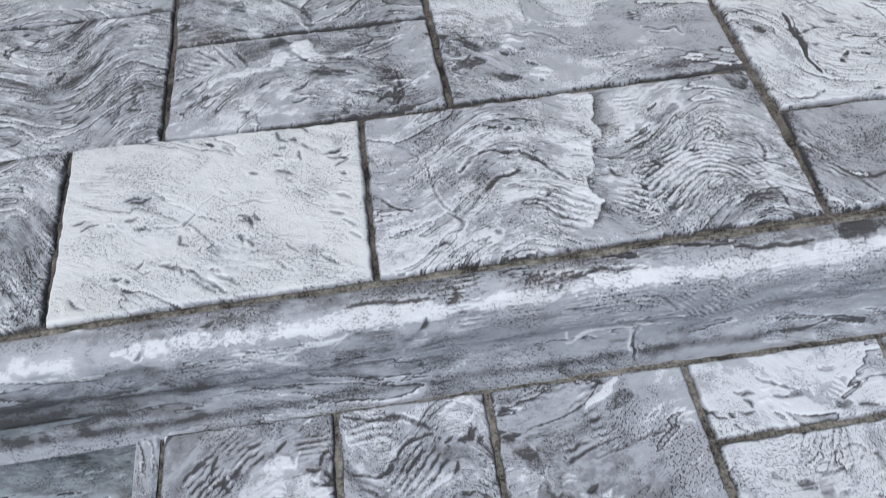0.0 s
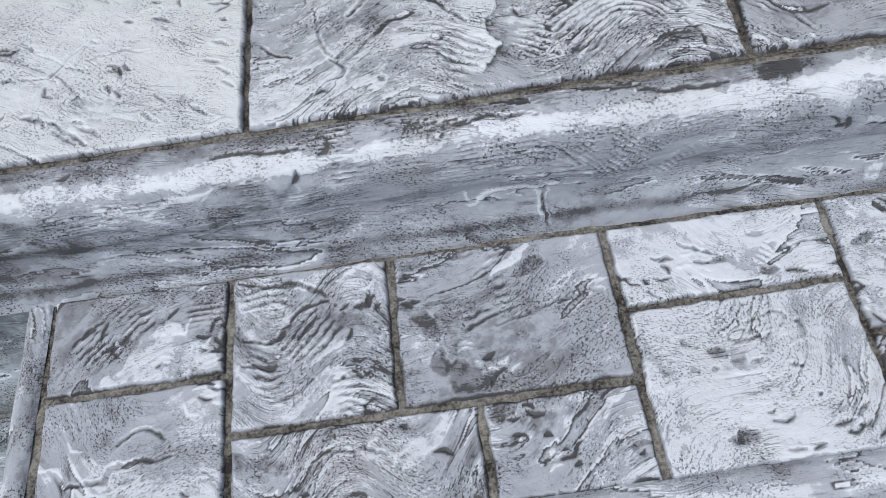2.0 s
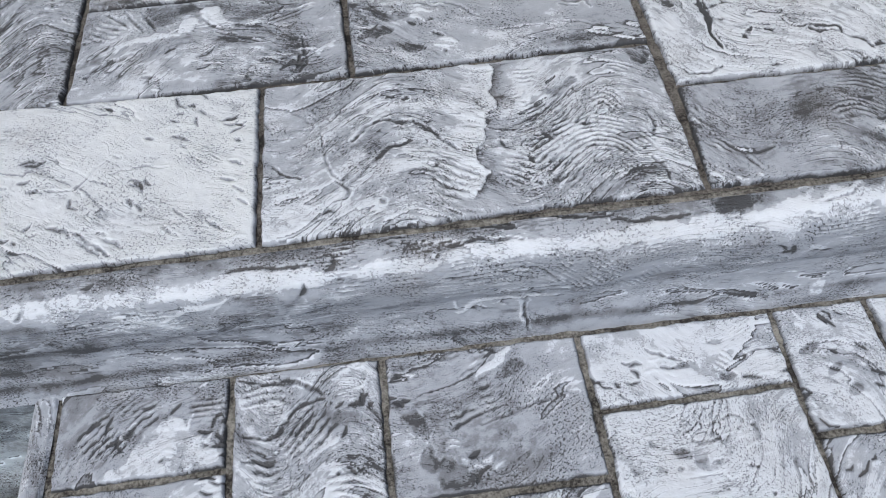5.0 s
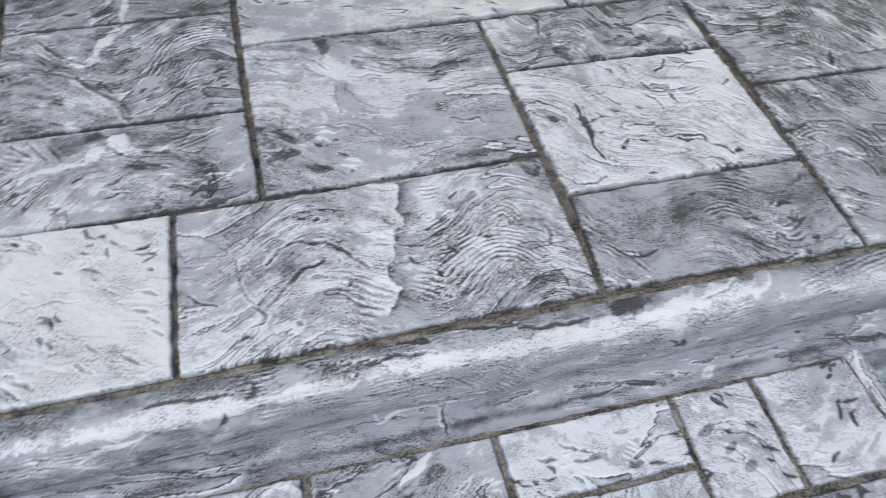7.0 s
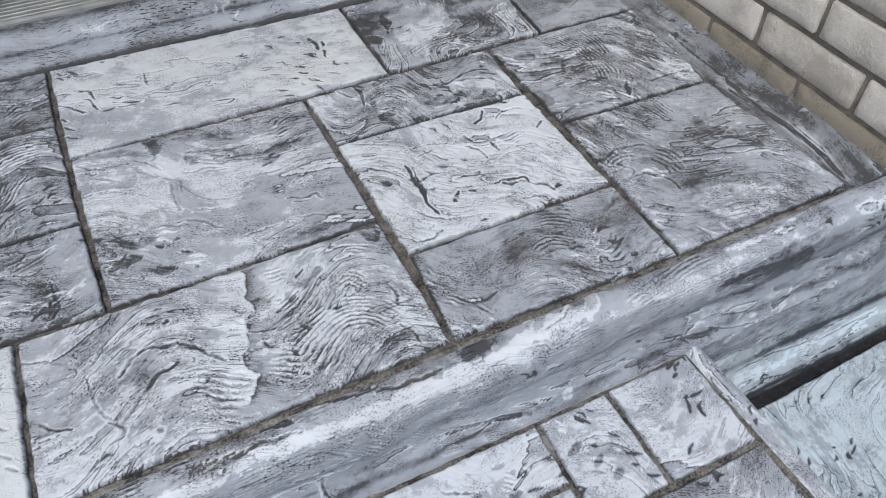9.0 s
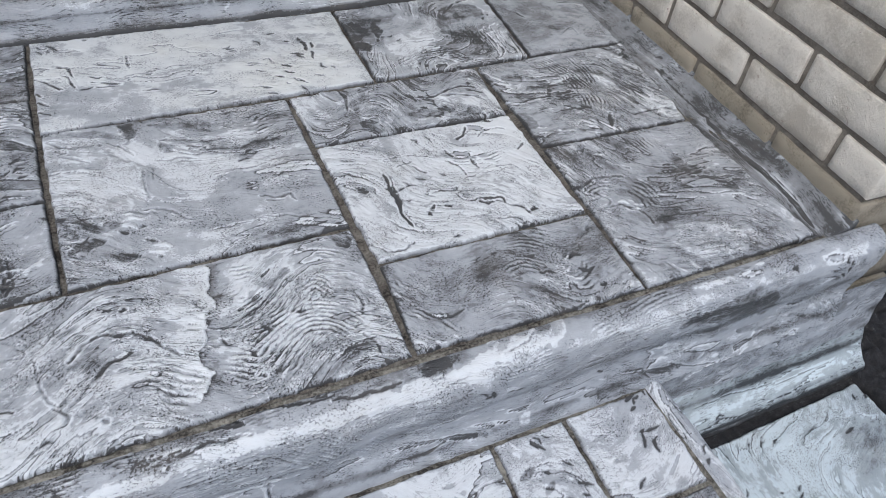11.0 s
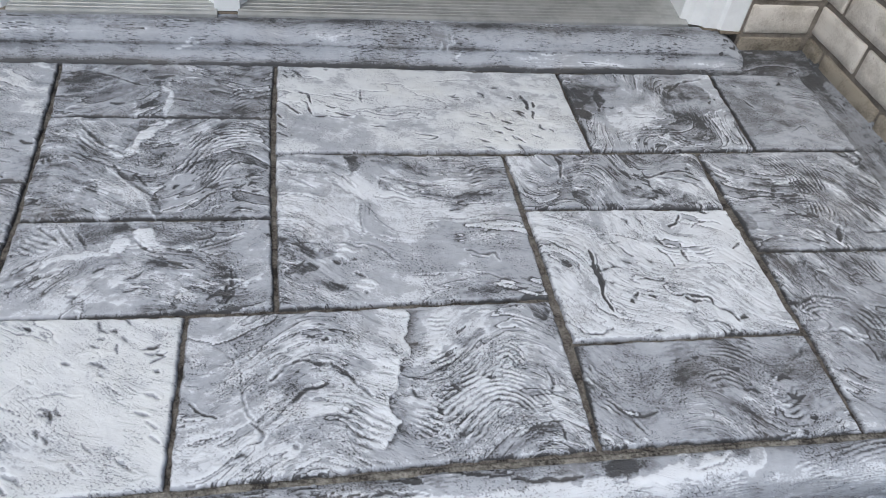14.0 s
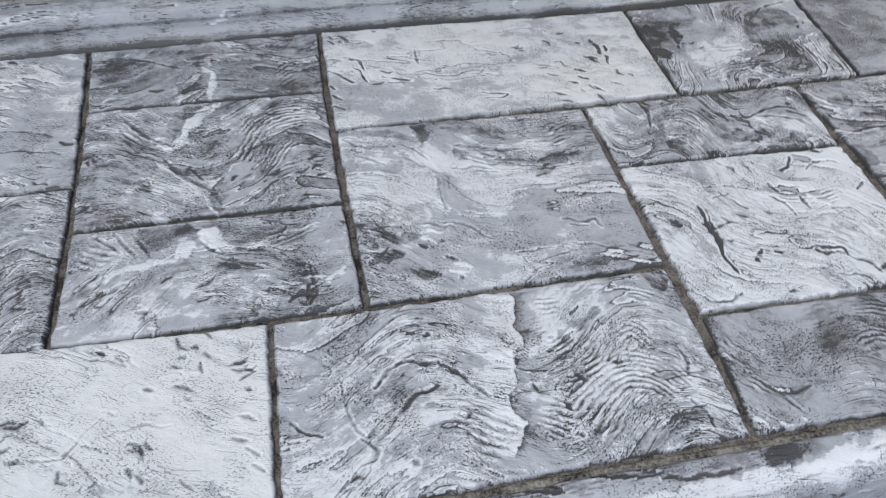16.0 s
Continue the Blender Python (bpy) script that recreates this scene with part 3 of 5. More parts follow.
dark("smooth_middle", 0.0040, -0.48, (0.227, 0.308), (0.237, 0.298))
dark("smooth_middle", 0.0030, -0.48, (0.238, 0.273), (0.242, 0.269))
dark("smooth_middle", 0.0030, -0.40, (0.225, 0.337), (0.230, 0.333))
dark("smooth_middle", 0.0040, -0.36, (0.393, 0.344), (0.417, 0.335), (0.434, 0.334), (0.440, 0.321))
dark("smooth_middle", 0.0030, -0.32, (0.399, 0.331), (0.424, 0.326))
dark("smooth_middle", 0.0020, -0.24, (0.390, 0.301), (0.432, 0.285), (0.486, 0.259))
patch("smooth_middle", -0.24, (0.380, 0.270), (0.413, 0.271), (0.445, 0.266), (0.455, 0.257), (0.410, 0.255), (0.382, 0.258))
dark("smooth_middle", 0.0020, -0.28, (0.323, 0.289), (0.328, 0.272), (0.333, 0.254))
patch("smooth_middle", 0.14, (0.132, 0.489), (0.189, 0.472), (0.239, 0.476), (0.241, 0.394), (0.208, 0.372), (0.153, 0.382), (0.131, 0.428))

comb("swirl_slab", 3, 0.013, 0.36, (0.532, 0.520), (0.565, 0.495), (0.584, 0.473))
dark("swirl_slab", 0.0030, -0.32, (0.559, 0.569), (0.581, 0.534))
dark("swirl_slab", 0.0040, -0.32, (0.586, 0.594), (0.596, 0.550), (0.589, 0.510))
patch("swirl_slab", -0.36, (0.598, 0.477), (0.622, 0.481), (0.627, 0.465), (0.613, 0.453), (0.595, 0.458))
dark("swirl_slab", 0.0030, -0.40, (0.603, 0.485), (0.631, 0.483))
patch("swirl_slab", -0.11, (0.624, 0.558), (0.710, 0.559), (0.705, 0.512), (0.627, 0.500))
comb("swirl_slab", 4, 0.011, 0.36, (0.681, 0.521), (0.697, 0.504), (0.712, 0.487))
comb("swirl_slab", 3, 0.011, 0.32, (0.682, 0.477), (0.704, 0.451))
dark("swirl_slab", 0.0040, -0.40, (0.720, 0.511), (0.749, 0.502), (0.782, 0.517), (0.817, 0.520), (0.835, 0.509))
patch("swirl_slab", -0.32, (0.678, 0.465), (0.703, 0.448), (0.727, 0.443), (0.747, 0.453), (0.737, 0.470), (0.703, 0.476))
patch("swirl_slab", -0.28, (0.759, 0.485), (0.772, 0.476), (0.773, 0.452), (0.802, 0.458), (0.828, 0.441), (0.803, 0.434), (0.762, 0.437), (0.747, 0.453))
dark("swirl_slab", 0.0040, -0.36, (0.765, 0.501), (0.786, 0.500), (0.814, 0.487), (0.832, 0.464))
patch("swirl_slab", -0.24, (0.748, 0.430), (0.803, 0.434), (0.835, 0.432), (0.841, 0.421), (0.754, 0.417))
patch("swirl_slab", -0.24, (0.610, 0.441), (0.650, 0.443), (0.667, 0.432), (0.616, 0.429))
patch("swirl_slab", 0.22, (0.642, 0.548), (0.668, 0.514), (0.655, 0.459), (0.628, 0.452), (0.605, 0.493))

dark("gashed_slab", 0.0040, -1.35, (0.580, 0.335), (0.580, 0.296), (0.577, 0.253), (0.574, 0.235), (0.580, 0.206))
dark("gashed_slab", 0.0030, -0.75, (0.589, 0.327), (0.585, 0.289), (0.578, 0.247))
patch("gashed_slab", -0.75, (0.566, 0.310), (0.577, 0.302), (0.576, 0.292), (0.566, 0.303))
patch("gashed_slab", -0.75, (0.533, 0.313), (0.546, 0.305), (0.544, 0.298), (0.532, 0.304))
dark("gashed_slab", 0.0020, -0.60, (0.520, 0.360), (0.549, 0.331), (0.561, 0.310))
dark("gashed_slab", 0.0020, -0.60, (0.597, 0.367), (0.634, 0.364), (0.665, 0.355))
dark("gashed_slab", 0.0020, -0.60, (0.608, 0.342), (0.638, 0.348))
dark("gashed_slab", 0.0030, -0.60, (0.635, 0.337), (0.647, 0.316))
dark("gashed_slab", 0.0040, -0.75, (0.760, 0.406), (0.746, 0.385), (0.731, 0.379))
dark("gashed_slab", 0.0030, -0.68, (0.701, 0.359), (0.705, 0.338))
dark("gashed_slab", 0.0030, -0.68, (0.691, 0.332), (0.707, 0.311), (0.709, 0.291))
dark("gashed_slab", 0.0040, -0.68, (0.731, 0.322), (0.733, 0.302))
dark("gashed_slab", 0.0030, -0.60, (0.768, 0.376), (0.800, 0.388), (0.822, 0.379))
comb("gashed_slab", 3, 0.010, 0.36, (0.766, 0.310), (0.789, 0.317))
dark("gashed_slab", 0.0040, -0.75, (0.817, 0.322), (0.834, 0.332))
dark("gashed_slab", 0.0030, -0.90, (0.672, 0.256), (0.678, 0.237), (0.708, 0.230), (0.734, 0.225), (0.734, 0.213))
patch("gashed_slab", -0.83, (0.703, 0.228), (0.729, 0.223), (0.730, 0.216), (0.708, 0.218))
dark("gashed_slab", 0.0030, -0.75, (0.733, 0.211), (0.751, 0.199), (0.760, 0.177))
dark("gashed_slab", 0.0020, -0.52, (0.700, 0.187), (0.732, 0.178), (0.741, 0.166))
dark("gashed_slab", 0.0030, -0.60, (0.635, 0.269), (0.665, 0.263), (0.686, 0.270))
dark("gashed_slab", 0.0030, -0.75, (0.613, 0.231), (0.617, 0.219))
dark("gashed_slab", 0.0040, -0.75, (0.630, 0.242), (0.612, 0.223))
dark("gashed_slab", 0.0030, -0.68, (0.642, 0.237), (0.649, 0.231))
pale("gashed_slab", 0.0030, 0.20, (0.679, 0.274), (0.732, 0.289), (0.783, 0.291))
dark("gashed_slab", 0.0020, -0.68, (0.504, 0.203), (0.522, 0.179), (0.545, 0.171), (0.569, 0.179))

comb("hatched_slab", 5, 0.012, 0.28, (0.626, 0.135), (0.682, 0.144), (0.724, 0.139), (0.751, 0.120))
comb("hatched_slab", 3, 0.012, 0.28, (0.653, 0.075), (0.691, 0.085), (0.717, 0.067))
dark("hatched_slab", 0.0030, -0.17, (0.669, 0.073), (0.695, 0.075))
comb("hatched_slab", 4, 0.013, 0.24, (0.714, 0.043), (0.742, 0.029), (0.769, 0.031), (0.797, 0.052))
dark("hatched_slab", 0.0030, -0.29, (0.545, 0.047), (0.557, 0.038), (0.579, 0.044))
comb("hatched_slab", 4, 0.011, 0.32, (0.511, 0.061), (0.527, 0.040), (0.545, 0.003))
comb("hatched_slab", 3, 0.012, 0.28, (0.503, 0.114), (0.514, 0.098), (0.534, 0.086))
patch("hatched_slab", -0.07, (0.743, 0.121), (0.794, 0.115), (0.835, 0.121), (0.836, 0.088), (0.752, 0.067), (0.729, 0.091))
dark("hatched_slab", 0.0040, -0.12, (0.784, 0.095), (0.812, 0.113), (0.848, 0.136))
patch("hatched_slab", -0.07, (0.498, 0.044), (0.521, 0.023), (0.545, 0.003), (0.500, 0.005))

dark("corner_slab", 0.0040, -0.27, (0.862, 0.198), (0.896, 0.215), (0.925, 0.212), (0.951, 0.203))
comb("corner_slab", 3, 0.012, 0.32, (0.860, 0.176), (0.895, 0.194), (0.922, 0.189))
dark("corner_slab", 0.0030, -0.24, (0.862, 0.170), (0.889, 0.175), (0.896, 0.160), (0.875, 0.151))
dark("corner_slab", 0.0040, -0.24, (0.871, 0.151), (0.908, 0.147), (0.932, 0.121), (0.929, 0.093))
comb("corner_slab", 4, 0.014, 0.24, (0.938, 0.198), (0.963, 0.171), (0.967, 0.129))
patch("corner_slab", -0.11, (0.928, 0.181), (0.962, 0.153), (0.974, 0.093), (0.979, 0.071), (0.942, 0.075), (0.932, 0.121))
patch("corner_slab", 0.24, (0.961, 0.073), (1.034, 0.064), (1.059, 0.028), (1.025, -0.004), (0.966, 0.009), (0.938, 0.038))
patch("corner_slab", -0.22, (1.078, 0.251), (1.078, 0.217), (1.094, 0.176), (1.117, 0.148), (1.122, 0.111), (1.106, 0.119), (1.091, 0.157), (1.063, 0.179), (1.062, 0.219))
comb("corner_slab", 4, 0.012, 0.32, (1.032, 0.283), (1.045, 0.234), (1.053, 0.180))
comb("corner_slab", 4, 0.012, 0.28, (0.871, 0.052), (0.880, 0.021), (0.885, -0.014))
dark("corner_slab", 0.0030, -0.21, (1.045, 0.169), (1.091, 0.157), (1.115, 0.130))
dark("corner_slab", 0.0050, -0.24, (1.172, 0.279), (1.181, 0.235), (1.177, 0.168))

comb("claw_slab", 4, 0.012, 0.40, (0.999, 0.561), (1.026, 0.497), (1.028, 0.412), (1.011, 0.343))
comb("claw_slab", 3, 0.012, 0.40, (1.072, 0.558), (1.074, 0.494), (1.047, 0.395), (1.018, 0.335))
patch("claw_slab", -0.22, (1.122, 0.492), (1.164, 0.499), (1.175, 0.437), (1.166, 0.403), (1.119, 0.406), (1.104, 0.441))
patch("claw_slab", -0.32, (0.896, 0.520), (0.923, 0.528), (0.934, 0.501), (0.907, 0.494))
patch("claw_slab", -0.28, (0.896, 0.469), (0.949, 0.483), (0.970, 0.457), (0.936, 0.434), (0.903, 0.436))
patch("claw_slab", -0.28, (0.967, 0.474), (0.998, 0.455), (0.991, 0.431), (0.958, 0.433))
patch("claw_slab", -0.24, (0.860, 0.415), (0.884, 0.398), (0.881, 0.368), (0.853, 0.377))
dark("claw_slab", 0.0030, -0.32, (0.932, 0.451), (0.973, 0.440), (1.009, 0.421))
dark("claw_slab", 0.0040, -0.32, (0.938, 0.394), (0.984, 0.396), (0.997, 0.367))
patch("claw_slab", -0.24, (0.891, 0.345), (0.943, 0.341), (0.982, 0.331), (0.903, 0.327))
dark("claw_slab", 0.0050, -0.48, (1.035, 0.364), (1.016, 0.328))
dark("claw_slab", 0.0030, -0.32, (1.062, 0.370), (1.082, 0.346), (1.143, 0.349), (1.173, 0.323))

patch("mottled_slab", -0.50, (0.690, 0.786), (0.704, 0.775), (0.713, 0.744), (0.697, 0.750))
patch("mottled_slab", -0.50, (0.674, 0.713), (0.700, 0.703), (0.702, 0.674), (0.683, 0.684))
patch("mottled_slab", -0.50, (0.738, 0.775), (0.739, 0.733), (0.723, 0.703), (0.721, 0.723))
patch("mottled_slab", -0.35, (0.904, 0.798), (0.977, 0.787), (0.960, 0.689), (0.902, 0.670), (0.858, 0.711))
patch("mottled_slab", -0.20, (0.850, 0.691), (0.939, 0.669), (0.925, 0.610), (0.851, 0.603), (0.819, 0.642))
patch("mottled_slab", 0.2, (0.758, 0.775), (0.857, 0.775), (0.838, 0.691), (0.773, 0.643), (0.731, 0.673))
comb("mottled_slab", 3, 0.015, 0.32, (0.735, 0.616), (0.796, 0.643), (0.839, 0.632), (0.870, 0.593))
dark("mottled_slab", 0.0040, -0.40, (0.895, 0.775), (0.934, 0.809), (0.985, 0.821))
dark("mottled_slab", 0.0040, -0.40, (0.853, 0.797), (0.870, 0.775))

dark("quiet_slab", 0.0030, -0.40, (1.049, 0.742), (1.055, 0.713))
dark("quiet_slab", 0.0020, -0.30, (1.101, 0.635), (1.131, 0.655), (1.136, 0.628))
dark("quiet_slab", 0.0030, -0.40, (1.049, 0.798), (1.057, 0.787))

comb("splashed_slab", 3, 0.014, 0.28, (-0.226, 0.402), (-0.184, 0.377))
dark("splashed_slab", 0.0030, -0.36, (-0.207, 0.423), (-0.175, 0.387))
dark("splashed_slab", 0.0030, -0.36, (-0.185, 0.422), (-0.155, 0.374))
dark("splashed_slab", 0.0030, -0.36, (-0.162, 0.420), (-0.136, 0.373))
patch("splashed_slab", -0.26, (-0.151, 0.425), (-0.092, 0.421), (-0.075, 0.402), (-0.111, 0.382), (-0.141, 0.384), (-0.156, 0.408))
patch("splashed_slab", 0.55, (-0.111, 0.382), (-0.101, 0.398), (-0.085, 0.391), (-0.087, 0.369), (-0.105, 0.365))
patch("splashed_slab", 0.60, (-0.079, 0.408), (-0.053, 0.418), (-0.047, 0.388), (-0.038, 0.371), (-0.049, 0.366), (-0.069, 0.384))
dark("splashed_slab", 0.0030, -0.32, (-0.074, 0.390), (-0.056, 0.367), (-0.041, 0.368))
pale("splashed_slab", 0.0080, 0.35, (-0.219, 0.332), (-0.187, 0.350), (-0.138, 0.362), (-0.108, 0.362))
patch("splashed_slab", -0.24, (-0.244, 0.319), (-0.207, 0.342), (-0.166, 0.354), (-0.152, 0.358), (-0.185, 0.340), (-0.223, 0.318))
dark("splashed_slab", 0.0040, -0.28, (-0.222, 0.298), (-0.196, 0.320), (-0.159, 0.332))
patch("splashed_slab", -0.28, (-0.210, 0.287), (-0.194, 0.291), (-0.196, 0.284))
patch("splashed_slab", -0.40, (-0.149, 0.290), (-0.131, 0.289), (-0.131, 0.282), (-0.144, 0.283))
pale("splashed_slab", 0.0060, 0.30, (-0.018, 0.364), (0.028, 0.382), (0.075, 0.396))
comb("splashed_slab", 3, 0.013, 0.24, (-0.003, 0.374), (0.035, 0.391), (0.075, 0.402))
patch("splashed_slab", -0.28, (0.010, 0.329), (0.033, 0.332), (0.056, 0.330), (0.060, 0.309), (0.037, 0.311), (0.022, 0.317))
dark("splashed_slab", 0.0030, -0.40, (0.056, 0.330), (0.060, 0.293), (0.059, 0.273), (0.053, 0.264))
patch("splashed_slab", -0.18, (0.026, 0.301), (0.052, 0.294), (0.056, 0.265), (0.023, 0.276))
dark("splashed_slab", 0.0040, -0.32, (-0.056, 0.361), (-0.017, 0.342), (-0.001, 0.330))
patch("splashed_slab", -0.20, (-0.056, 0.356), (-0.024, 0.337), (-0.039, 0.333))
patch("splashed_slab", 0.18, (-0.145, 0.311), (-0.077, 0.347), (-0.030, 0.316), (0.016, 0.267), (-0.048, 0.263), (-0.126, 0.280))
pale("splashed_slab", 0.0040, 0.40, (0.079, 0.297), (0.098, 0.311))

comb("slashed_slab", 7, 0.012, 0.36, (-0.011, 0.523), (0.022, 0.578), (0.057, 0.606), (0.103, 0.604))
comb("slashed_slab", 4, 0.012, 0.36, (-0.014, 0.595), (0.020, 0.639), (0.057, 0.653), (0.104, 0.643))
comb("slashed_slab", 3, 0.014, 0.32, (0.008, 0.482), (0.041, 0.506), (0.102, 0.516))
patch("slashed_slab", 0.80, (-0.070, 0.684), (-0.056, 0.678), (-0.068, 0.651), (-0.088, 0.629), (-0.102, 0.592), (-0.112, 0.588), (-0.107, 0.622), (-0.086, 0.660))
patch("slashed_slab", -0.20, (-0.111, 0.677), (-0.074, 0.679), (-0.099, 0.645), (-0.116, 0.600), (-0.131, 0.616))
comb("slashed_slab", 3, 0.017, 0.28, (-0.225, 0.667), (-0.174, 0.618), (-0.127, 0.586))
dark("slashed_slab", 0.0050, -0.28, (-0.201, 0.681), (-0.153, 0.617), (-0.110, 0.585))
dark("slashed_slab", 0.0050, -0.28, (-0.128, 0.558), (-0.098, 0.515), (-0.063, 0.487), (-0.047, 0.448))
pale("slashed_slab", 0.0040, 0.35, (-0.141, 0.559), (-0.107, 0.522), (-0.075, 0.481), (-0.055, 0.436))
dark("slashed_slab", 0.0030, -0.32, (-0.092, 0.535), (-0.073, 0.507))
patch("slashed_slab", -0.36, (-0.217, 0.588), (-0.204, 0.591), (-0.198, 0.579), (-0.209, 0.577))
patch("slashed_slab", -0.36, (-0.161, 0.522), (-0.147, 0.512), (-0.143, 0.498), (-0.154, 0.506))
patch("slashed_slab", -0.32, (-0.190, 0.448), (-0.178, 0.450), (-0.173, 0.435), (-0.183, 0.437))
comb("slashed_slab", 3, 0.014, 0.24, (-0.236, 0.578), (-0.215, 0.556))
patch("slashed_slab", 0.20, (-0.181, 0.494), (-0.129, 0.531), (-0.083, 0.488), (-0.064, 0.449), (-0.143, 0.454))
patch("slashed_slab", 0.22, (-0.044, 0.642), (0.000, 0.672), (0.011, 0.640), (-0.032, 0.596))
patch("slashed_slab", -0.24, (-0.064, 0.449), (-0.032, 0.453), (-0.015, 0.439), (-0.055, 0.438))

patch("sill_side_slab", -0.22, (-0.250, 0.812), (-0.206, 0.839), (-0.153, 0.809), (-0.206, 0.774), (-0.244, 0.776))
patch("sill_side_slab", -0.30, (-0.119, 0.753), (-0.090, 0.752), (-0.078, 0.726), (-0.106, 0.718))
patch("sill_side_slab", -0.30, (-0.099, 0.807), (-0.080, 0.807), (-0.083, 0.788))
pale("sill_side_slab", 0.0070, 0.50, (-0.078, 0.788), (-0.060, 0.760), (-0.066, 0.717), (-0.067, 0.700))
pale("sill_side_slab", 0.0050, 0.40, (-0.105, 0.817), (-0.075, 0.806), (-0.064, 0.787))
dark("sill_side_slab", 0.0030, -0.35, (-0.061, 0.751), (-0.022, 0.741))
comb("sill_side_slab", 5, 0.014, 0.28, (0.037, 0.721), (0.066, 0.747), (0.106, 0.745))
dark("sill_side_slab", 0.0030, -0.30, (-0.206, 0.839), (-0.144, 0.809), (-0.103, 0.789))

dark("pale_side_slab", 0.0030, -0.35, (-0.364, 0.670), (-0.328, 0.664), (-0.291, 0.647))
dark("pale_side_slab", 0.0030, -0.35, (-0.358, 0.621), (-0.318, 0.619), (-0.273, 0.602))
dark("pale_side_slab", 0.0030, -0.35, (-0.302, 0.582), (-0.280, 0.574))
dark("pale_side_slab", 0.0030, -0.35, (-0.352, 0.788), (-0.341, 0.779))
patch("pale_side_slab", -0.30, (-0.367, 0.834), (-0.347, 0.852), (-0.337, 0.824), (-0.352, 0.810))

comb("wave_slab", 8, 0.011, 0.40, (0.288, 0.146), (0.311, 0.132), (0.341, 0.139), (0.377, 0.172), (0.411, 0.185), (0.440, 0.172), (0.459, 0.139))
comb("wave_slab", 7, 0.011, 0.36, (0.275, 0.075), (0.313, 0.053), (0.344, 0.073), (0.377, 0.093), (0.412, 0.088), (0.438, 0.057))
comb("wave_slab", 3, 0.012, 0.32, (0.314, 0.202), (0.353, 0.206), (0.393, 0.215), (0.425, 0.211))
dark("wave_slab", 0.0040, -0.54, (0.111, 0.132), (0.128, 0.152), (0.154, 0.158), (0.187, 0.145), (0.212, 0.119), (0.231, 0.099))
dark("wave_slab", 0.0030, -0.41, (0.105, 0.067), (0.127, 0.094), (0.153, 0.116), (0.179, 0.122))
comb("wave_slab", 4, 0.013, 0.24, (0.139, 0.090), (0.183, 0.078), (0.220, 0.050), (0.244, 0.037))
dark("wave_slab", 0.0015, -0.27, (0.039, 0.191), (0.059, 0.174), (0.063, 0.161), (0.044, 0.163))
dark("wave_slab", 0.0015, -0.27, (0.059, 0.188), (0.072, 0.164), (0.076, 0.120), (0.084, 0.086), (0.105, 0.067))
dark("wave_slab", 0.0030, -0.54, (0.087, 0.076), (0.102, 0.060), (0.089, 0.048))
patch("wave_slab", -0.39, (0.316, 0.162), (0.348, 0.178), (0.373, 0.190), (0.387, 0.184), (0.353, 0.162), (0.329, 0.152))
dark("wave_slab", 0.0040, -0.76, (0.306, 0.075), (0.311, 0.064))
dark("wave_slab", 0.0040, -0.76, (0.175, 0.193), (0.181, 0.192))
dark("wave_slab", 0.0040, -0.65, (0.374, 0.116), (0.385, 0.115))
dark("wave_slab", 0.0040, -0.65, (0.305, 0.036), (0.314, 0.036))
patch("wave_slab", -0.43, (0.463, 0.235), (0.486, 0.227), (0.476, 0.206), (0.463, 0.218))
patch("wave_slab", -0.15, (0.108, 0.141), (0.147, 0.150), (0.187, 0.136), (0.172, 0.120), (0.127, 0.113))
dark("wave_slab", 0.0030, -0.49, (0.017, 0.111), (0.033, 0.093), (0.048, 0.087))
patch("wave_slab", -0.11, (0.094, 0.217), (0.155, 0.202), (0.162, 0.180), (0.108, 0.176))
dark("wave_slab", 0.0030, -0.43, (0.457, 0.115), (0.460, 0.100), (0.452, 0.083))
dark("wave_slab", 0.0030, -0.43, (0.444, 0.052), (0.450, 0.034), (0.453, 0.016))
dark("wave_slab", 0.0030, -0.38, (0.135, 0.041), (0.141, 0.037))


dark("white_slab", 0.0030, -0.53, (-0.253, 0.061), (-0.246, 0.071))
dark("white_slab", 0.0030, -0.53, (-0.249, 0.051), (-0.238, 0.057))
dark("white_slab", 0.0030, -0.53, (-0.229, 0.061), (-0.211, 0.055), (-0.203, 0.045))
dark("white_slab", 0.0030, -0.47, (-0.193, 0.036), (-0.170, 0.017))
dark("white_slab", 0.0030, -0.53, (-0.204, 0.053), (-0.174, 0.029), (-0.155, 0.011))
dark("white_slab", 0.0030, -0.41, (-0.170, 0.039), (-0.144, 0.020))
dark("white_slab", 0.0020, -0.34, (-0.240, 0.113), (-0.209, 0.113), (-0.203, 0.117), (-0.190, 0.136), (-0.173, 0.155))
dark("white_slab", 0.0020, -0.30, (-0.170, 0.130), (-0.135, 0.135), (-0.103, 0.128))
dark("white_slab", 0.0040, -0.70, (-0.132, 0.177), (-0.122, 0.175))
dark("white_slab", 0.0040, -0.65, (-0.260, 0.120), (-0.244, 0.113))
dark("white_slab", 0.0030, -0.58, (-0.031, 0.087), (-0.015, 0.075))
dark("white_slab", 0.0030, -0.58, (-0.024, 0.068), (-0.012, 0.058))
dark("white_slab", 0.0030, -0.53, (-0.034, 0.127), (-0.018, 0.118))
dark("white_slab", 0.0030, -0.53, (-0.041, 0.102), (-0.025, 0.095))
dark("white_slab", 0.0030, -0.41, (-0.055, 0.043), (-0.030, 0.023))
dark("white_slab", 0.0030, -0.41, (-0.104, 0.043), (-0.085, 0.025))
dark("white_slab", 0.0040, -0.58, (-0.188, 0.237), (-0.181, 0.231))
dark("white_slab", 0.0040, -0.58, (-0.028, 0.159), (-0.021, 0.154))
dark("white_slab", 0.0040, -0.53, (-0.293, 0.130), (-0.285, 0.127))
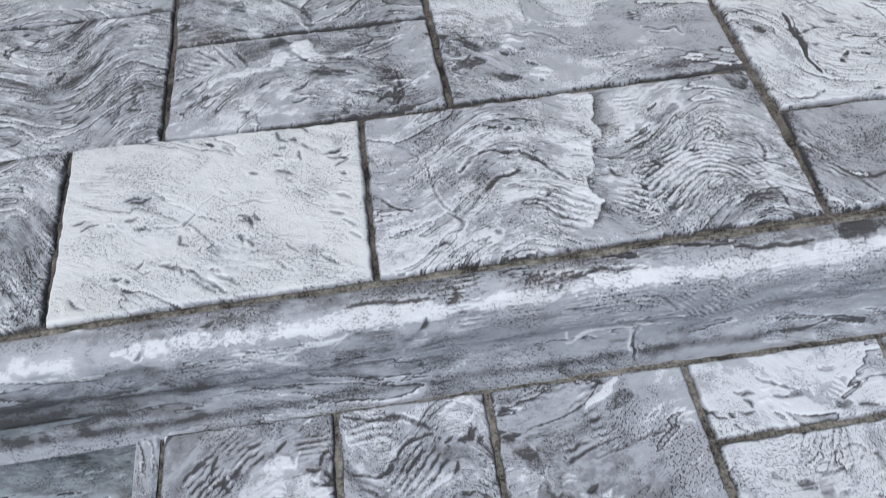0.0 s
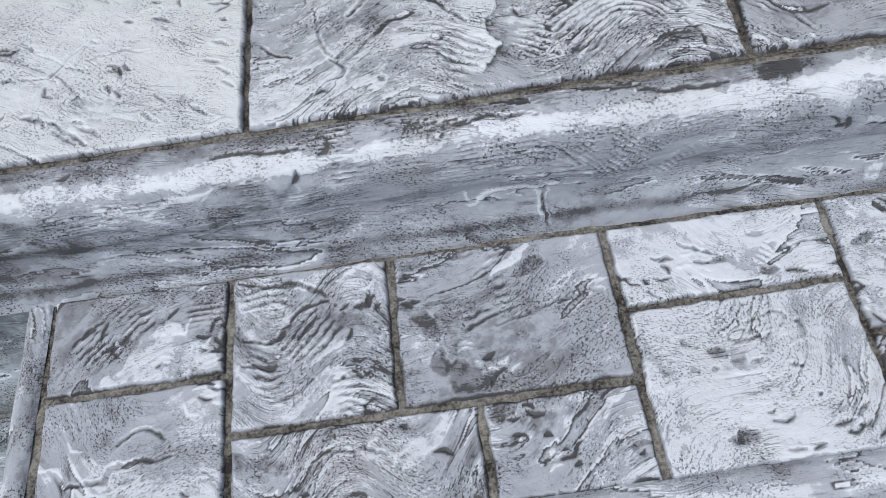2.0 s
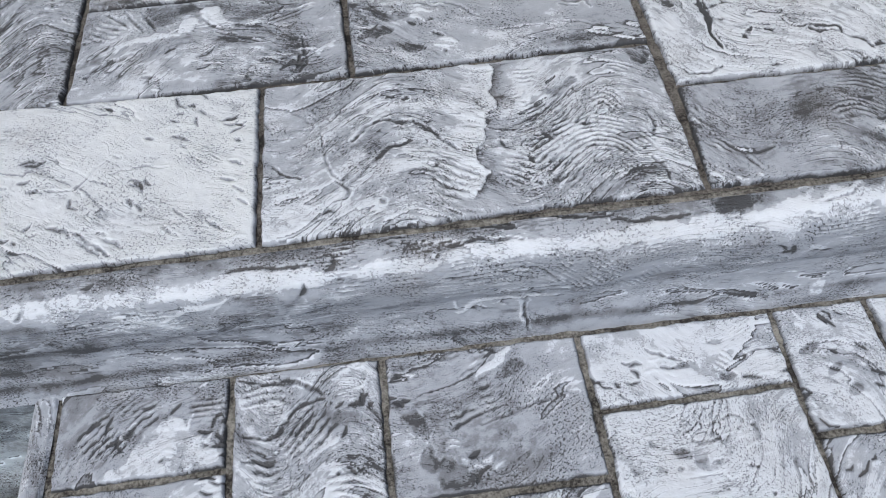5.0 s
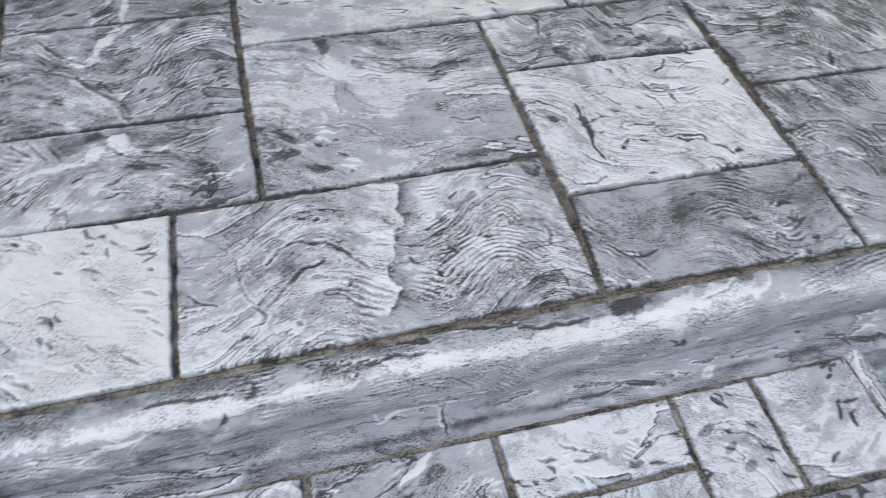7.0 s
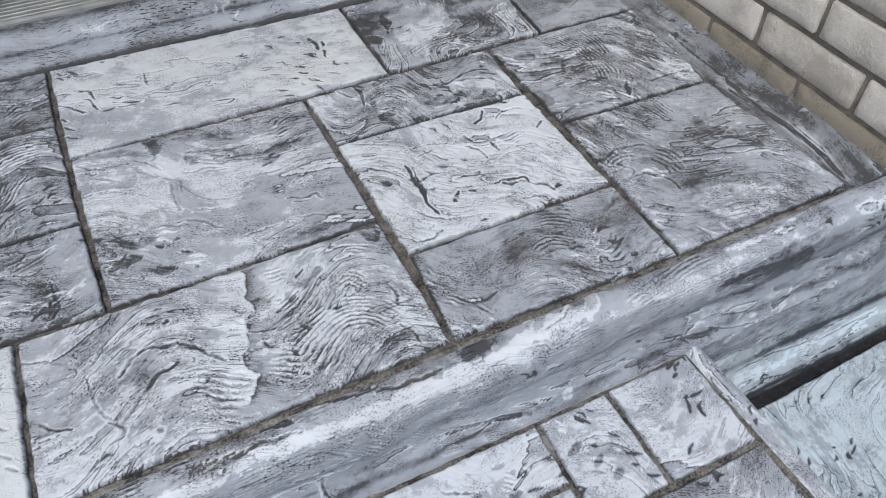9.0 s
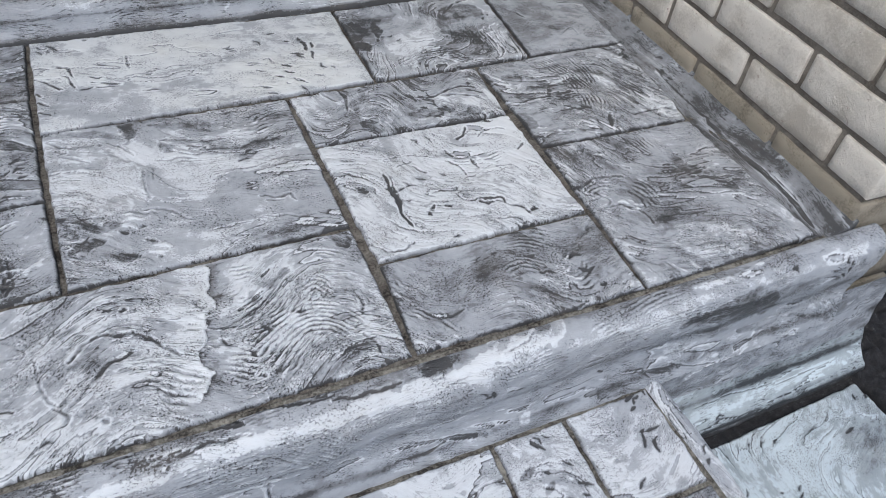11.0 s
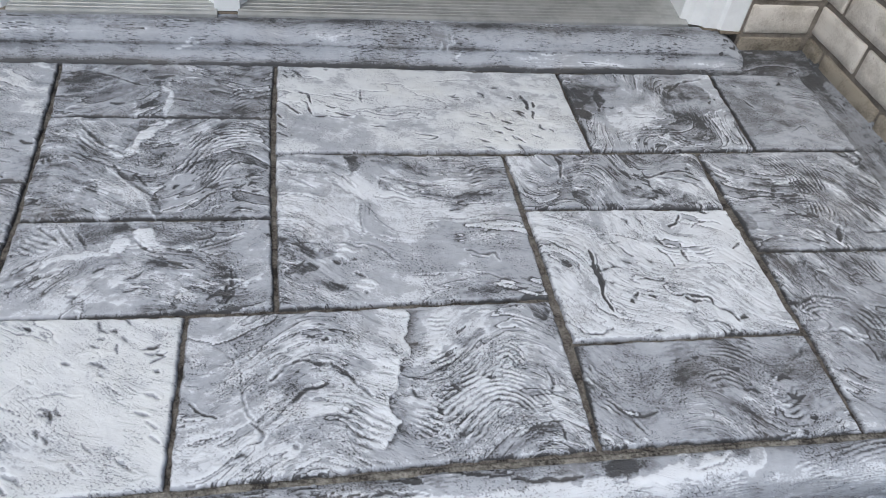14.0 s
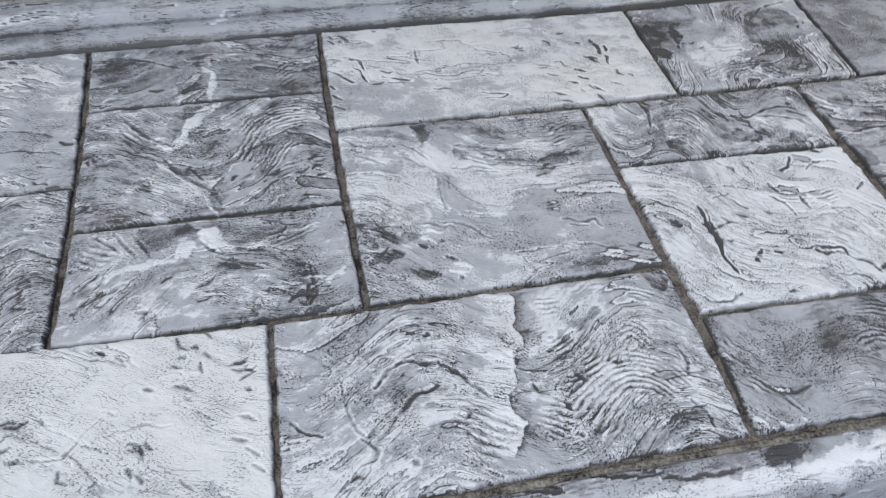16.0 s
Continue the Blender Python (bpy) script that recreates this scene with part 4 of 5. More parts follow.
dark("white_slab", 0.0030, -0.41, (-0.091, 0.159), (-0.084, 0.154))
dark("white_slab", 0.0030, -0.47, (-0.137, 0.081), (-0.129, 0.071))
dark("white_slab", 0.0020, -0.35, (-0.093, 0.065), (-0.080, 0.053))
dark("white_slab", 0.0020, -0.35, (-0.167, 0.158), (-0.160, 0.152))
dark("white_slab", 0.0030, -0.47, (-0.025, 0.185), (-0.013, 0.180))

comb("step_a", 5, 0.013, 0.24, (-0.264, -0.147), (-0.237, -0.112), (-0.201, -0.083), (-0.150, -0.062))
patch("step_a", 0.36, (-0.225, -0.160), (-0.196, -0.132), (-0.179, -0.107), (-0.148, -0.091), (-0.134, -0.108), (-0.101, -0.133), (-0.088, -0.149), (-0.144, -0.160))
patch("step_a", -0.36, (-0.206, -0.101), (-0.193, -0.098), (-0.191, -0.109), (-0.201, -0.114))
patch("step_a", -0.28, (-0.182, -0.075), (-0.149, -0.073), (-0.137, -0.065), (-0.156, -0.072), (-0.175, -0.080))
dark("step_a", 0.0040, -0.36, (-0.224, -0.117), (-0.205, -0.113))
comb("step_a", 4, 0.012, 0.21, (-0.129, -0.091), (-0.083, -0.087))

dark("step_b", 0.0030, -0.36, (-0.193, -0.226), (-0.182, -0.216), (-0.165, -0.213), (-0.146, -0.225))
dark("step_b", 0.0040, -0.36, (-0.243, -0.262), (-0.207, -0.262), (-0.197, -0.249), (-0.138, -0.246))
comb("step_b", 4, 0.013, 0.24, (-0.172, -0.267), (-0.137, -0.261), (-0.085, -0.266))

dark("step_c", 0.0040, -0.48, (-0.068, -0.058), (-0.038, -0.068), (-0.005, -0.069), (0.021, -0.081), (0.030, -0.089))
dark("step_c", 0.0040, -0.44, (-0.063, -0.130), (-0.032, -0.135), (-0.013, -0.121), (0.007, -0.100), (0.033, -0.094))
comb("step_c", 4, 0.013, 0.27, (-0.063, -0.153), (-0.032, -0.168), (-0.007, -0.162), (0.019, -0.133), (0.038, -0.115))
dark("step_c", 0.0030, -0.36, (-0.063, -0.159), (-0.020, -0.170))
dark("step_c", 0.0030, -0.32, (-0.032, -0.202), (-0.014, -0.202), (0.017, -0.185))
comb("step_c", 4, 0.013, 0.21, (0.034, -0.206), (0.052, -0.203), (0.075, -0.213))
patch("step_c", -0.11, (0.038, -0.115), (0.101, -0.126), (0.099, -0.146), (0.043, -0.144))
comb("step_c", 3, 0.015, 0.21, (-0.064, -0.077), (-0.031, -0.079), (-0.005, -0.087))
patch("step_c", 0.20, (-0.067, -0.091), (-0.018, -0.092), (-0.006, -0.115), (-0.032, -0.128), (-0.067, -0.122))

patch("step_d", -0.27, (0.115, -0.114), (0.133, -0.121), (0.143, -0.140), (0.153, -0.162), (0.155, -0.194), (0.149, -0.199), (0.138, -0.185), (0.149, -0.167), (0.131, -0.144))
comb("step_d", 4, 0.014, 0.21, (0.173, -0.052), (0.212, -0.055), (0.264, -0.057))
pale("step_d", 0.0070, 0.55, (0.219, -0.093), (0.241, -0.079), (0.263, -0.064))
patch("step_d", -0.22, (0.237, -0.100), (0.259, -0.085), (0.279, -0.082), (0.267, -0.109), (0.256, -0.103))
comb("step_d", 5, 0.014, 0.23, (0.163, -0.133), (0.203, -0.115), (0.236, -0.107))
patch("step_d", -0.22, (0.168, -0.190), (0.191, -0.200), (0.205, -0.221), (0.181, -0.223), (0.157, -0.226))
dark("step_d", 0.0030, -0.21, (0.215, -0.158), (0.267, -0.143), (0.332, -0.130))

dark("step_e", 0.0030, -0.36, (0.013, -0.274), (0.031, -0.265), (0.066, -0.268), (0.088, -0.277))
patch("step_e", -0.26, (-0.073, -0.250), (-0.061, -0.269), (-0.021, -0.280), (-0.012, -0.268), (-0.050, -0.259))

patch("step_f", -0.38, (0.203, -0.233), (0.219, -0.241), (0.204, -0.263), (0.194, -0.255))
patch("step_f", -0.38, (0.202, -0.277), (0.219, -0.276), (0.210, -0.292), (0.195, -0.284))
patch("step_f", -0.21, (0.222, -0.259), (0.269, -0.255), (0.293, -0.250), (0.284, -0.263), (0.236, -0.273))

patch("step_g", -0.41, (0.448, -0.116), (0.473, -0.116), (0.477, -0.122), (0.458, -0.124))
patch("step_g", -0.41, (0.520, -0.106), (0.539, -0.120), (0.547, -0.118), (0.533, -0.105))
patch("step_g", -0.41, (0.508, -0.140), (0.522, -0.136), (0.526, -0.141), (0.513, -0.145))
dark("step_g", 0.0030, -0.45, (0.430, -0.090), (0.451, -0.105), (0.468, -0.111))
comb("step_g", 3, 0.013, 0.21, (0.510, -0.115), (0.524, -0.128))
patch("step_g", -0.34, (0.505, -0.092), (0.524, -0.094), (0.519, -0.099), (0.507, -0.098))

dark("step_h", 0.0022, -0.36, (0.454, -0.214), (0.471, -0.213), (0.497, -0.208), (0.509, -0.197), (0.504, -0.187), (0.485, -0.190), (0.465, -0.196))
patch("step_h", -0.48, (0.362, -0.227), (0.384, -0.234), (0.387, -0.240), (0.371, -0.238))
patch("step_h", -0.48, (0.403, -0.206), (0.416, -0.211), (0.417, -0.217), (0.404, -0.214))
patch("step_h", -0.38, (0.423, -0.218), (0.437, -0.219), (0.438, -0.227), (0.424, -0.226))
patch("step_h", -0.42, (0.447, -0.235), (0.458, -0.231), (0.453, -0.242), (0.445, -0.240))
patch("step_h", -0.42, (0.406, -0.237), (0.428, -0.241), (0.424, -0.244))
patch("step_h", -0.42, (0.463, -0.237), (0.476, -0.233), (0.477, -0.238))
patch("step_h", -0.58, (0.518, -0.199), (0.529, -0.207), (0.529, -0.217), (0.521, -0.206))
patch("step_h", -0.51, (0.562, -0.190), (0.572, -0.188), (0.565, -0.198))
patch("step_h", -0.51, (0.412, -0.308), (0.425, -0.310), (0.421, -0.315))
patch("step_h", -0.45, (0.429, -0.308), (0.445, -0.308), (0.435, -0.313))
dark("step_h", 0.0030, -0.45, (0.501, -0.243), (0.511, -0.248))
dark("step_h", 0.0030, -0.77, (0.515, -0.279), (0.518, -0.282))
dark("step_h", 0.0030, -0.45, (0.470, -0.330), (0.486, -0.330))

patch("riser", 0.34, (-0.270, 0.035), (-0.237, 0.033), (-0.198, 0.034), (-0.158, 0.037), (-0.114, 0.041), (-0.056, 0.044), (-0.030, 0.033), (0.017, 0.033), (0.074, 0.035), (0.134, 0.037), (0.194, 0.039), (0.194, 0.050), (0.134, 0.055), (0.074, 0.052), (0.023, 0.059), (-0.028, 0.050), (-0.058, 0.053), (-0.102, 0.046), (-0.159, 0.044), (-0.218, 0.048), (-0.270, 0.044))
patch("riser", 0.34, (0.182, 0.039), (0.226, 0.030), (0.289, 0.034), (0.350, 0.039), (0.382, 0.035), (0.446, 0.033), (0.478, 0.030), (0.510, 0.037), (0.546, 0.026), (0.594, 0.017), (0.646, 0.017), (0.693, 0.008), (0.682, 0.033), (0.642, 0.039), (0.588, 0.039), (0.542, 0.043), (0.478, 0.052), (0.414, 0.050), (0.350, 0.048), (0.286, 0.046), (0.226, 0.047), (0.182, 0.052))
dark("riser", 0.0030, -0.55, (-0.037, 0.031), (-0.014, 0.027), (0.028, 0.032), (0.058, 0.033))
dark("riser", 0.0030, -0.50, (0.178, 0.033), (0.215, 0.026), (0.276, 0.032))
dark("riser", 0.0030, -0.50, (0.373, 0.023), (0.434, 0.027), (0.458, 0.024))
patch("riser", -0.36, (0.483, 0.008), (0.520, 0.007), (0.550, 0.013), (0.526, 0.028), (0.504, 0.032), (0.487, 0.023))
patch("riser", -0.28, (-0.058, 0.105), (-0.046, 0.069), (-0.024, 0.060), (0.023, 0.061), (0.046, 0.071), (0.002, 0.106), (-0.038, 0.120), (-0.062, 0.132))
pale("riser", 0.0030, 0.45, (-0.039, 0.129), (0.010, 0.138), (0.090, 0.139))
pale("riser", 0.0040, 0.40, (-0.114, 0.085), (-0.086, 0.067), (-0.035, 0.057))
pale("riser", 0.0040, 0.40, (-0.138, 0.067), (-0.109, 0.087), (-0.090, 0.108))
comb("riser", 4, 0.009, 0.24, (0.014, 0.054), (0.074, 0.050), (0.146, 0.053))
comb("riser", 6, 0.010, 0.19, (0.274, 0.051), (0.322, 0.087), (0.376, 0.152))
comb("riser", 5, 0.010, 0.19, (0.344, 0.052), (0.390, 0.093), (0.441, 0.156))
dark("riser", 0.0020, -0.40, (0.258, 0.066), (0.288, 0.065), (0.310, 0.087), (0.319, 0.109), (0.278, 0.099))
dark("riser", 0.0030, -0.30, (-0.141, 0.112), (-0.106, 0.140), (-0.066, 0.134))
pale("riser", 0.0050, 0.35, (0.202, 0.146), (0.206, 0.175), (0.222, 0.160), (0.250, 0.148), (0.278, 0.156), (0.286, 0.216))
dark("riser", 0.0030, -0.40, (0.286, 0.159), (0.290, 0.221))
patch("riser", 0.08, (0.218, 0.174), (0.280, 0.170), (0.282, 0.215), (0.202, 0.209))
dark("riser", 0.0040, -0.70, (0.324, 0.157), (0.331, 0.161))
dark("riser", 0.0030, -0.35, (0.194, 0.115), (0.234, 0.104), (0.294, 0.116), (0.350, 0.127))
dark("riser", 0.0030, -0.35, (0.506, 0.158), (0.553, 0.149))
dark("riser", 0.0030, -0.40, (0.458, 0.207), (0.495, 0.214), (0.532, 0.205))
patch("riser", 0.35, (0.648, 0.215), (0.652, 0.200), (0.666, 0.209), (0.666, 0.228))
dark("riser", 0.0030, -0.40, (0.595, 0.033), (0.623, 0.027), (0.646, 0.017))
comb("riser", 4, 0.010, 0.22, (0.510, 0.053), (0.578, 0.056), (0.646, 0.063))
comb("riser", 3, 0.010, 0.20, (0.054, 0.017), (0.102, 0.017), (0.162, 0.015))
patch("riser", -0.14, (-0.174, 0.020), (-0.100, 0.021), (-0.030, 0.022), (-0.042, 0.029), (-0.101, 0.034), (-0.170, 0.030))
patch("riser", -0.16, (-0.274, 0.059), (-0.197, 0.071), (-0.078, 0.134), (0.074, 0.168), (0.056, 0.195), (-0.142, 0.176), (-0.292, 0.096))
patch("riser", -0.12, (0.213, 0.007), (0.262, 0.008), (0.298, 0.018), (0.259, 0.023), (0.217, 0.020))
dark("riser", 0.0040, -0.40, (-0.252, 0.052), (-0.238, 0.044), (-0.224, 0.042))
dark("riser", 0.0030, -0.35, (-0.186, 0.026), (-0.170, 0.023))

patch("riser", -0.22, (0.883, 0.085), (0.959, 0.059), (1.031, 0.052), (1.105, 0.146), (1.016, 0.151), (0.942, 0.144))
pale("riser", 0.0050, 0.35, (0.590, 0.033), (0.623, 0.021), (0.650, 0.012))
comb("riser", 3, 0.010, 0.24, (0.714, 0.047), (0.798, 0.027), (0.890, 0.017))
pale("riser", 0.0060, 0.40, (0.906, 0.022), (0.977, 0.027), (1.039, 0.017))

for x0, x1, depth, count in ((-0.42, 0.02, 0.082, 5), (-0.05, 0.38, 0.07, 6), (0.3, 0.74, 0.062, 6), (0.62, 1.1, 0.072, 5), (-0.2, 0.3, 0.105, 4), (0.3, 0.95, 0.11, 4), (0.1, 0.5, 0.15, 4), (0.5, 0.9, 0.165, 3), (0.05, 0.4, 0.02, 3)):
    comb("riser", count, 0.008, 0.2, (x0, depth + 0.006), (0.5 * (x0 + x1), depth - 0.004), (x1, depth + 0.003))

# ---- ground ----
bm = bmesh.new()
R = 900
bm.faces.new([bm.verts.new((x, y, -0.418)) for x, y in ((-R, -R), (R, -R), (R, R), (-R, R))])
ground = tagged(part("ground", bm, RENDERED, None), "pale grey concrete ground around the porch steps", "ground", kind="structure")
sheet("apron", -2.2, 1.9, -2.2, 0.4, -0.412, 0.02, 0.004, CONCRETE, ground, skirt=0.01)
G = dict(z=-0.392, mat=GROUND_CARVED)
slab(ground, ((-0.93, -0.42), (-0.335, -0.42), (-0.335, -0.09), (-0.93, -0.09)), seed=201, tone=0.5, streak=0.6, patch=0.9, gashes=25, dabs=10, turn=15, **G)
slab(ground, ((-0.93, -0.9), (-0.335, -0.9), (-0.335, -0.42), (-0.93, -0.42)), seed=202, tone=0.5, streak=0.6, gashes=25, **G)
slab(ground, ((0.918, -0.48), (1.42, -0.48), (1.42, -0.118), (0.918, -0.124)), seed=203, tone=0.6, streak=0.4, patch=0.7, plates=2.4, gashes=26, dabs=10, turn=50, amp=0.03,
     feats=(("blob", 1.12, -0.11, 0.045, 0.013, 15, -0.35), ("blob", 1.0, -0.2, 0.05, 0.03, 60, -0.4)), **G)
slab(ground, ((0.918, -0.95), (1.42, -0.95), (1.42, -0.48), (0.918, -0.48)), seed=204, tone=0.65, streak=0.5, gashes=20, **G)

# near-black strip added to the gap, standing in for its shade
gap_shade = sheet("soil", 0.915, 1.43, -0.14, -0.06, -0.404, 0.005, 0.006, DARK_ROUGH, skirt=0.01)
tagged(gap_shade, "near-black strip added as shade in the gap behind the ground slab", "soil", kind="stuff")
soil = sheet("soil", 1.425, 1.75, -0.6, 0.3, -0.385, 0.006, 0.03, DARK_ROUGH, skirt=0.05)
tagged(soil, "dark rough ground beside the steps", "soil", kind="stuff")

# ---- porch ----
EDGE = ([-2, -0.1, 0.35, 0.9, 1.3], [0.004, 0.002, -0.003, -0.013, -0.02])
porch = tagged(sheet("porch_floor", -1.25, 1.236, -0.012, 0.9, -0.0068, 0.005, 0.003, MORTAR, skirt=0.05),
               "grey and white carved stone-effect concrete porch floor with brown joints", "floor", kind="structure")
RISER = [(-0.007, -0.009), (-0.008, -0.002), (-0.0115, 0.0), (-0.022, 0.0), (-0.036, -0.004), (-0.046, -0.014), (-0.05, -0.032), (-0.048, -0.06),
         (-0.042, -0.088), (-0.035, -0.108), (-0.033, -0.14), (-0.037, -0.165), (-0.043, -0.185), (-0.048, -0.2)]
LOW_RISER = [(-0.033, -0.14), (-0.034, -0.2), (-0.037, -0.27), (-0.04, -0.31), (-0.048, -0.345), (-0.06, -0.365), (-0.072, -0.372), (-0.08, -0.38), (-0.083, -0.395), (-0.083, -0.415)]
# left blob: dark smear, with the corner hollow's shade painted in
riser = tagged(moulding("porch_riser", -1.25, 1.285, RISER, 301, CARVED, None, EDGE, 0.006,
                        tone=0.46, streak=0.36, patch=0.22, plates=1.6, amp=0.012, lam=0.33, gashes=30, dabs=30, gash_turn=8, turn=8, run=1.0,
                        paint_shade_bands=((0.016, 0.013, -0.14), (0.045, 0.013, 0.1), (0.135, 0.02, -0.08), (0.212, 0.008, -0.25)), feats=MARKS["riser"] + [("blob", -0.42, 0.15, 0.2, 0.06, 0, -0.28), ("blob", 1.02, 0.09, 0.14, 0.02, 0, -0.12)]),
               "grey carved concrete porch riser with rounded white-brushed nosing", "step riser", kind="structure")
# low tone here carries the shading of the left corner in its paint
moulding("lower_riser", -1.25, -0.312, LOW_RISER, 302, GROUND_CARVED, riser, EDGE, 0.006, tone=0.24, streak=0.25, patch=0.5, plates=1.4, amp=0.006, gashes=8, dabs=10)
# last band paints the dark of the gap onto the foot
moulding("lower_riser", 0.9, 1.44, LOW_RISER, 303, CARVED, riser, EDGE, 0.006, tone=0.44, streak=0.25, patch=0.4, plates=1.4, amp=0.006, gashes=6, dabs=12,
         paint_shade_bands=((0.24, 0.014, 0.3), (0.285, 0.014, -0.6)))

bead = sheet("mortar_joint", -1.25, 1.2, -0.0072, 0.0012, -0.0052, 0.002, 0.0025, SAND_JOINT, porch, skirt=0.01)
tagged(bead, "pale sandy mortar joint behind the nosing")
for v in bead.data.vertices:
    v.co.y += float(np.interp(v.co.x, *EDGE))

# the strong end band is shade of the gap below, put into the colour
moulding("foot_cove", 0.912, 1.44, [(-0.0385, -0.292), (-0.046, -0.31), (-0.058, -0.335), (-0.075, -0.352), (-0.086, -0.36), (-0.09, -0.37), (-0.086, -0.385)], 309, GROUND_CARVED, riser, EDGE, 0.004,
         label="pale blue-grey cove at the riser's foot", tone=0.5, streak=0.3, patch=0.5, plates=1.5, amp=0.004, gashes=4, dabs=12, run=0.3, paint_shade_bands=((0.03, 0.008, -0.3), (0.06, 0.012, 0.2), (0.1, 0.01, -0.7)))

# joint crossings of the porch
x_in, x_wall = 1.168, 1.238
slab(porch, ((-1.2, 0.005), (-0.345, 0.003), (-0.356, 0.264), (-1.2, 0.28)), 0, 1, tone=0.42, turn=-10, amp=0.03, lam=0.22, streak=0.9, gashes=30, dabs=16)
slab(porch, ((-0.345, 0.003), (0.0, 0.0), (0.003, 0.245), (-0.356, 0.264)), 0, 2, label="almost white slab with a cream tint", plates=1.3, tone=0.8, turn=-30, amp=0.01, streak=0.34, patch=0.45, gashes=29, dabs=8,
     gash_turn=-28, cream=0.35,
     feats=MARKS["white_slab"])
slab(porch, ((0.0, 0.0), (0.49, -0.001), (0.496, 0.240), (0.003, 0.245)), 0, 3, label="grey slab carved with flowing waves", plates=2.6, tone=0.54, turn=0, amp=0.034, lam=0.265, crest=0.16, streak=0.85, patch=0.45, gashes=4, dabs=10,
     feats=[("cliff", [(0.244, 0.024), (0.252, 0.046), (0.249, 0.079), (0.26, 0.122), (0.27, 0.148), (0.283, 0.166), (0.28, 0.196), (0.287, 0.235)], 0.012, 0.012, 0.6, -0.42)] + MARKS["wave_slab"])
slab(porch, ((0.49, -0.001), (0.842, -0.014), (0.848, 0.152), (0.503, 0.159)), 0, 4, label="dark grey slab with fine hatching", plates=1.8, tone=0.52, turn=-20, amp=0.02, lam=0.2, streak=0.75, patch=0.3, gashes=7, dabs=10,
     feats=MARKS["hatched_slab"])
slab(porch, ((0.503, 0.159), (0.848, 0.152), (0.853, 0.417), (0.503, 0.432)), 0, 5, label="whitish slab scored with dark gashes", tone=0.77, turn=-40, amp=0.015, lam=0.2, streak=0.5, patch=0.4, gashes=16, dabs=10, gash_turn=-20,
     feats=MARKS["gashed_slab"])
slab(porch, ((0.116, 0.246), (0.496, 0.240), (0.503, 0.577), (0.114, 0.588)), 0, 6, label="lavender-grey slab with smooth middle", plates=2.1, tone=0.6, turn=-18, amp=0.02, lam=0.35, streak=0.55, patch=0.45, gashes=10, dabs=14, gash_turn=-25,
     feats=MARKS["smooth_middle"])
slab(porch, ((-0.243, 0.252), (0.116, 0.246), (0.112, 0.429), (-0.242, 0.438)), 0, 7, label="mid grey slab splashed with white", plates=1.8, tone=0.56, turn=15, amp=0.03, lam=0.3, streak=0.75, patch=0.6, gashes=7, dabs=16,
     feats=MARKS["splashed_slab"])
slab(porch, ((-0.242, 0.438), (0.112, 0.429), (0.112, 0.689), (-0.25, 0.698)), 0, 8, label="dark grey wavy slab with a white slash", plates=2.0, tone=0.49, turn=0, amp=0.032, lam=0.26, crest=0.055, streak=0.8, patch=0.4, gashes=7, dabs=18,
     feats=MARKS["slashed_slab"])
slab(porch, ((-0.25, 0.698), (0.112, 0.689), (0.119, 0.866), (-0.262, 0.868)), 0, 9, plates=2.0, tone=0.4, turn=8, amp=0.03, lam=0.3, crest=0.05, streak=0.8, patch=0.5, gashes=5, dabs=14, label="dark grey slab near the door sill",
     feats=MARKS["sill_side_slab"])
slab(porch, ((0.114, 0.588), (0.668, 0.580), (0.676, 0.845), (0.119, 0.866)), 0, 10, label="cream-white slab with dark flecks", plates=1.3, tone=0.73, turn=-12, amp=0.01, streak=0.28, patch=0.5, gashes=28, dabs=6, gash_turn=-20, cream=0.35,
     feats=MARKS["cream_back"])
slab(porch, ((0.668, 0.580), (0.99, 0.576), (1.016, 0.844), (0.676, 0.845)), 0, 11, tone=0.47, turn=40, amp=0.03, lam=0.2, streak=0.6, patch=1.1, gashes=9, dabs=16, label="mottled dark and white slab",
     feats=MARKS["mottled_slab"])
slab(porch, ((0.99, 0.576), (1.205, 0.572), (1.232, 0.843), (1.016, 0.844)), 0, 12, tone=0.5, turn=-15, amp=0.01, plates=1.2, streak=0.25, patch=0.25, gashes=4, dabs=2, label="smooth mid-grey slab by the brick wall",
     feats=MARKS["quiet_slab"])
slab(porch, ((0.503, 0.432), (0.853, 0.417), (0.868, 0.574), (0.503, 0.577)), 0, 13, tone=0.5, turn=-30, amp=0.03, lam=0.15, streak=0.6, patch=1.1, gashes=11, dabs=20, label="mottled slab with swirling gashes",
     feats=MARKS["swirl_slab"])
slab(porch, ((0.862, 0.316), (x_in, 0.303), (1.205, 0.572), (0.868, 0.574)), 0, 14, tone=0.47, turn=-35, amp=0.03, lam=0.3, streak=0.9, patch=0.6, gashes=9, dabs=26, label="grey slab with fan-shaped claw marks",
     feats=MARKS["claw_slab"])
slab(porch, ((0.842, -0.014), (1.172, -0.016), (x_in, 0.303), (0.862, 0.316)), 0, 15, tone=0.52, turn=-40, amp=0.035, lam=0.35, crest=0.1, streak=0.65, patch=0.55, gashes=7, dabs=12, label="purplish grey slab at the porch corner",
     feats=MARKS["corner_slab"])
slab(porch, ((-1.2, 0.28), (-0.243, 0.252), (-0.244, 0.525), (-1.2, 0.55)), 0, 16, tone=0.44, turn=12, amp=0.03, lam=0.2, streak=0.8, patch=0.5, gashes=34, dabs=20)
slab(porch, ((-1.2, 0.55), (-0.244, 0.525), (-0.262, 0.868), (-1.2, 0.88)), 0, 17, tone=0.48, turn=-8, amp=0.02, lam=0.25, streak=0.45, patch=0.6, gashes=14, dabs=10, cream=0.3,
     feats=MARKS["pale_side_slab"])
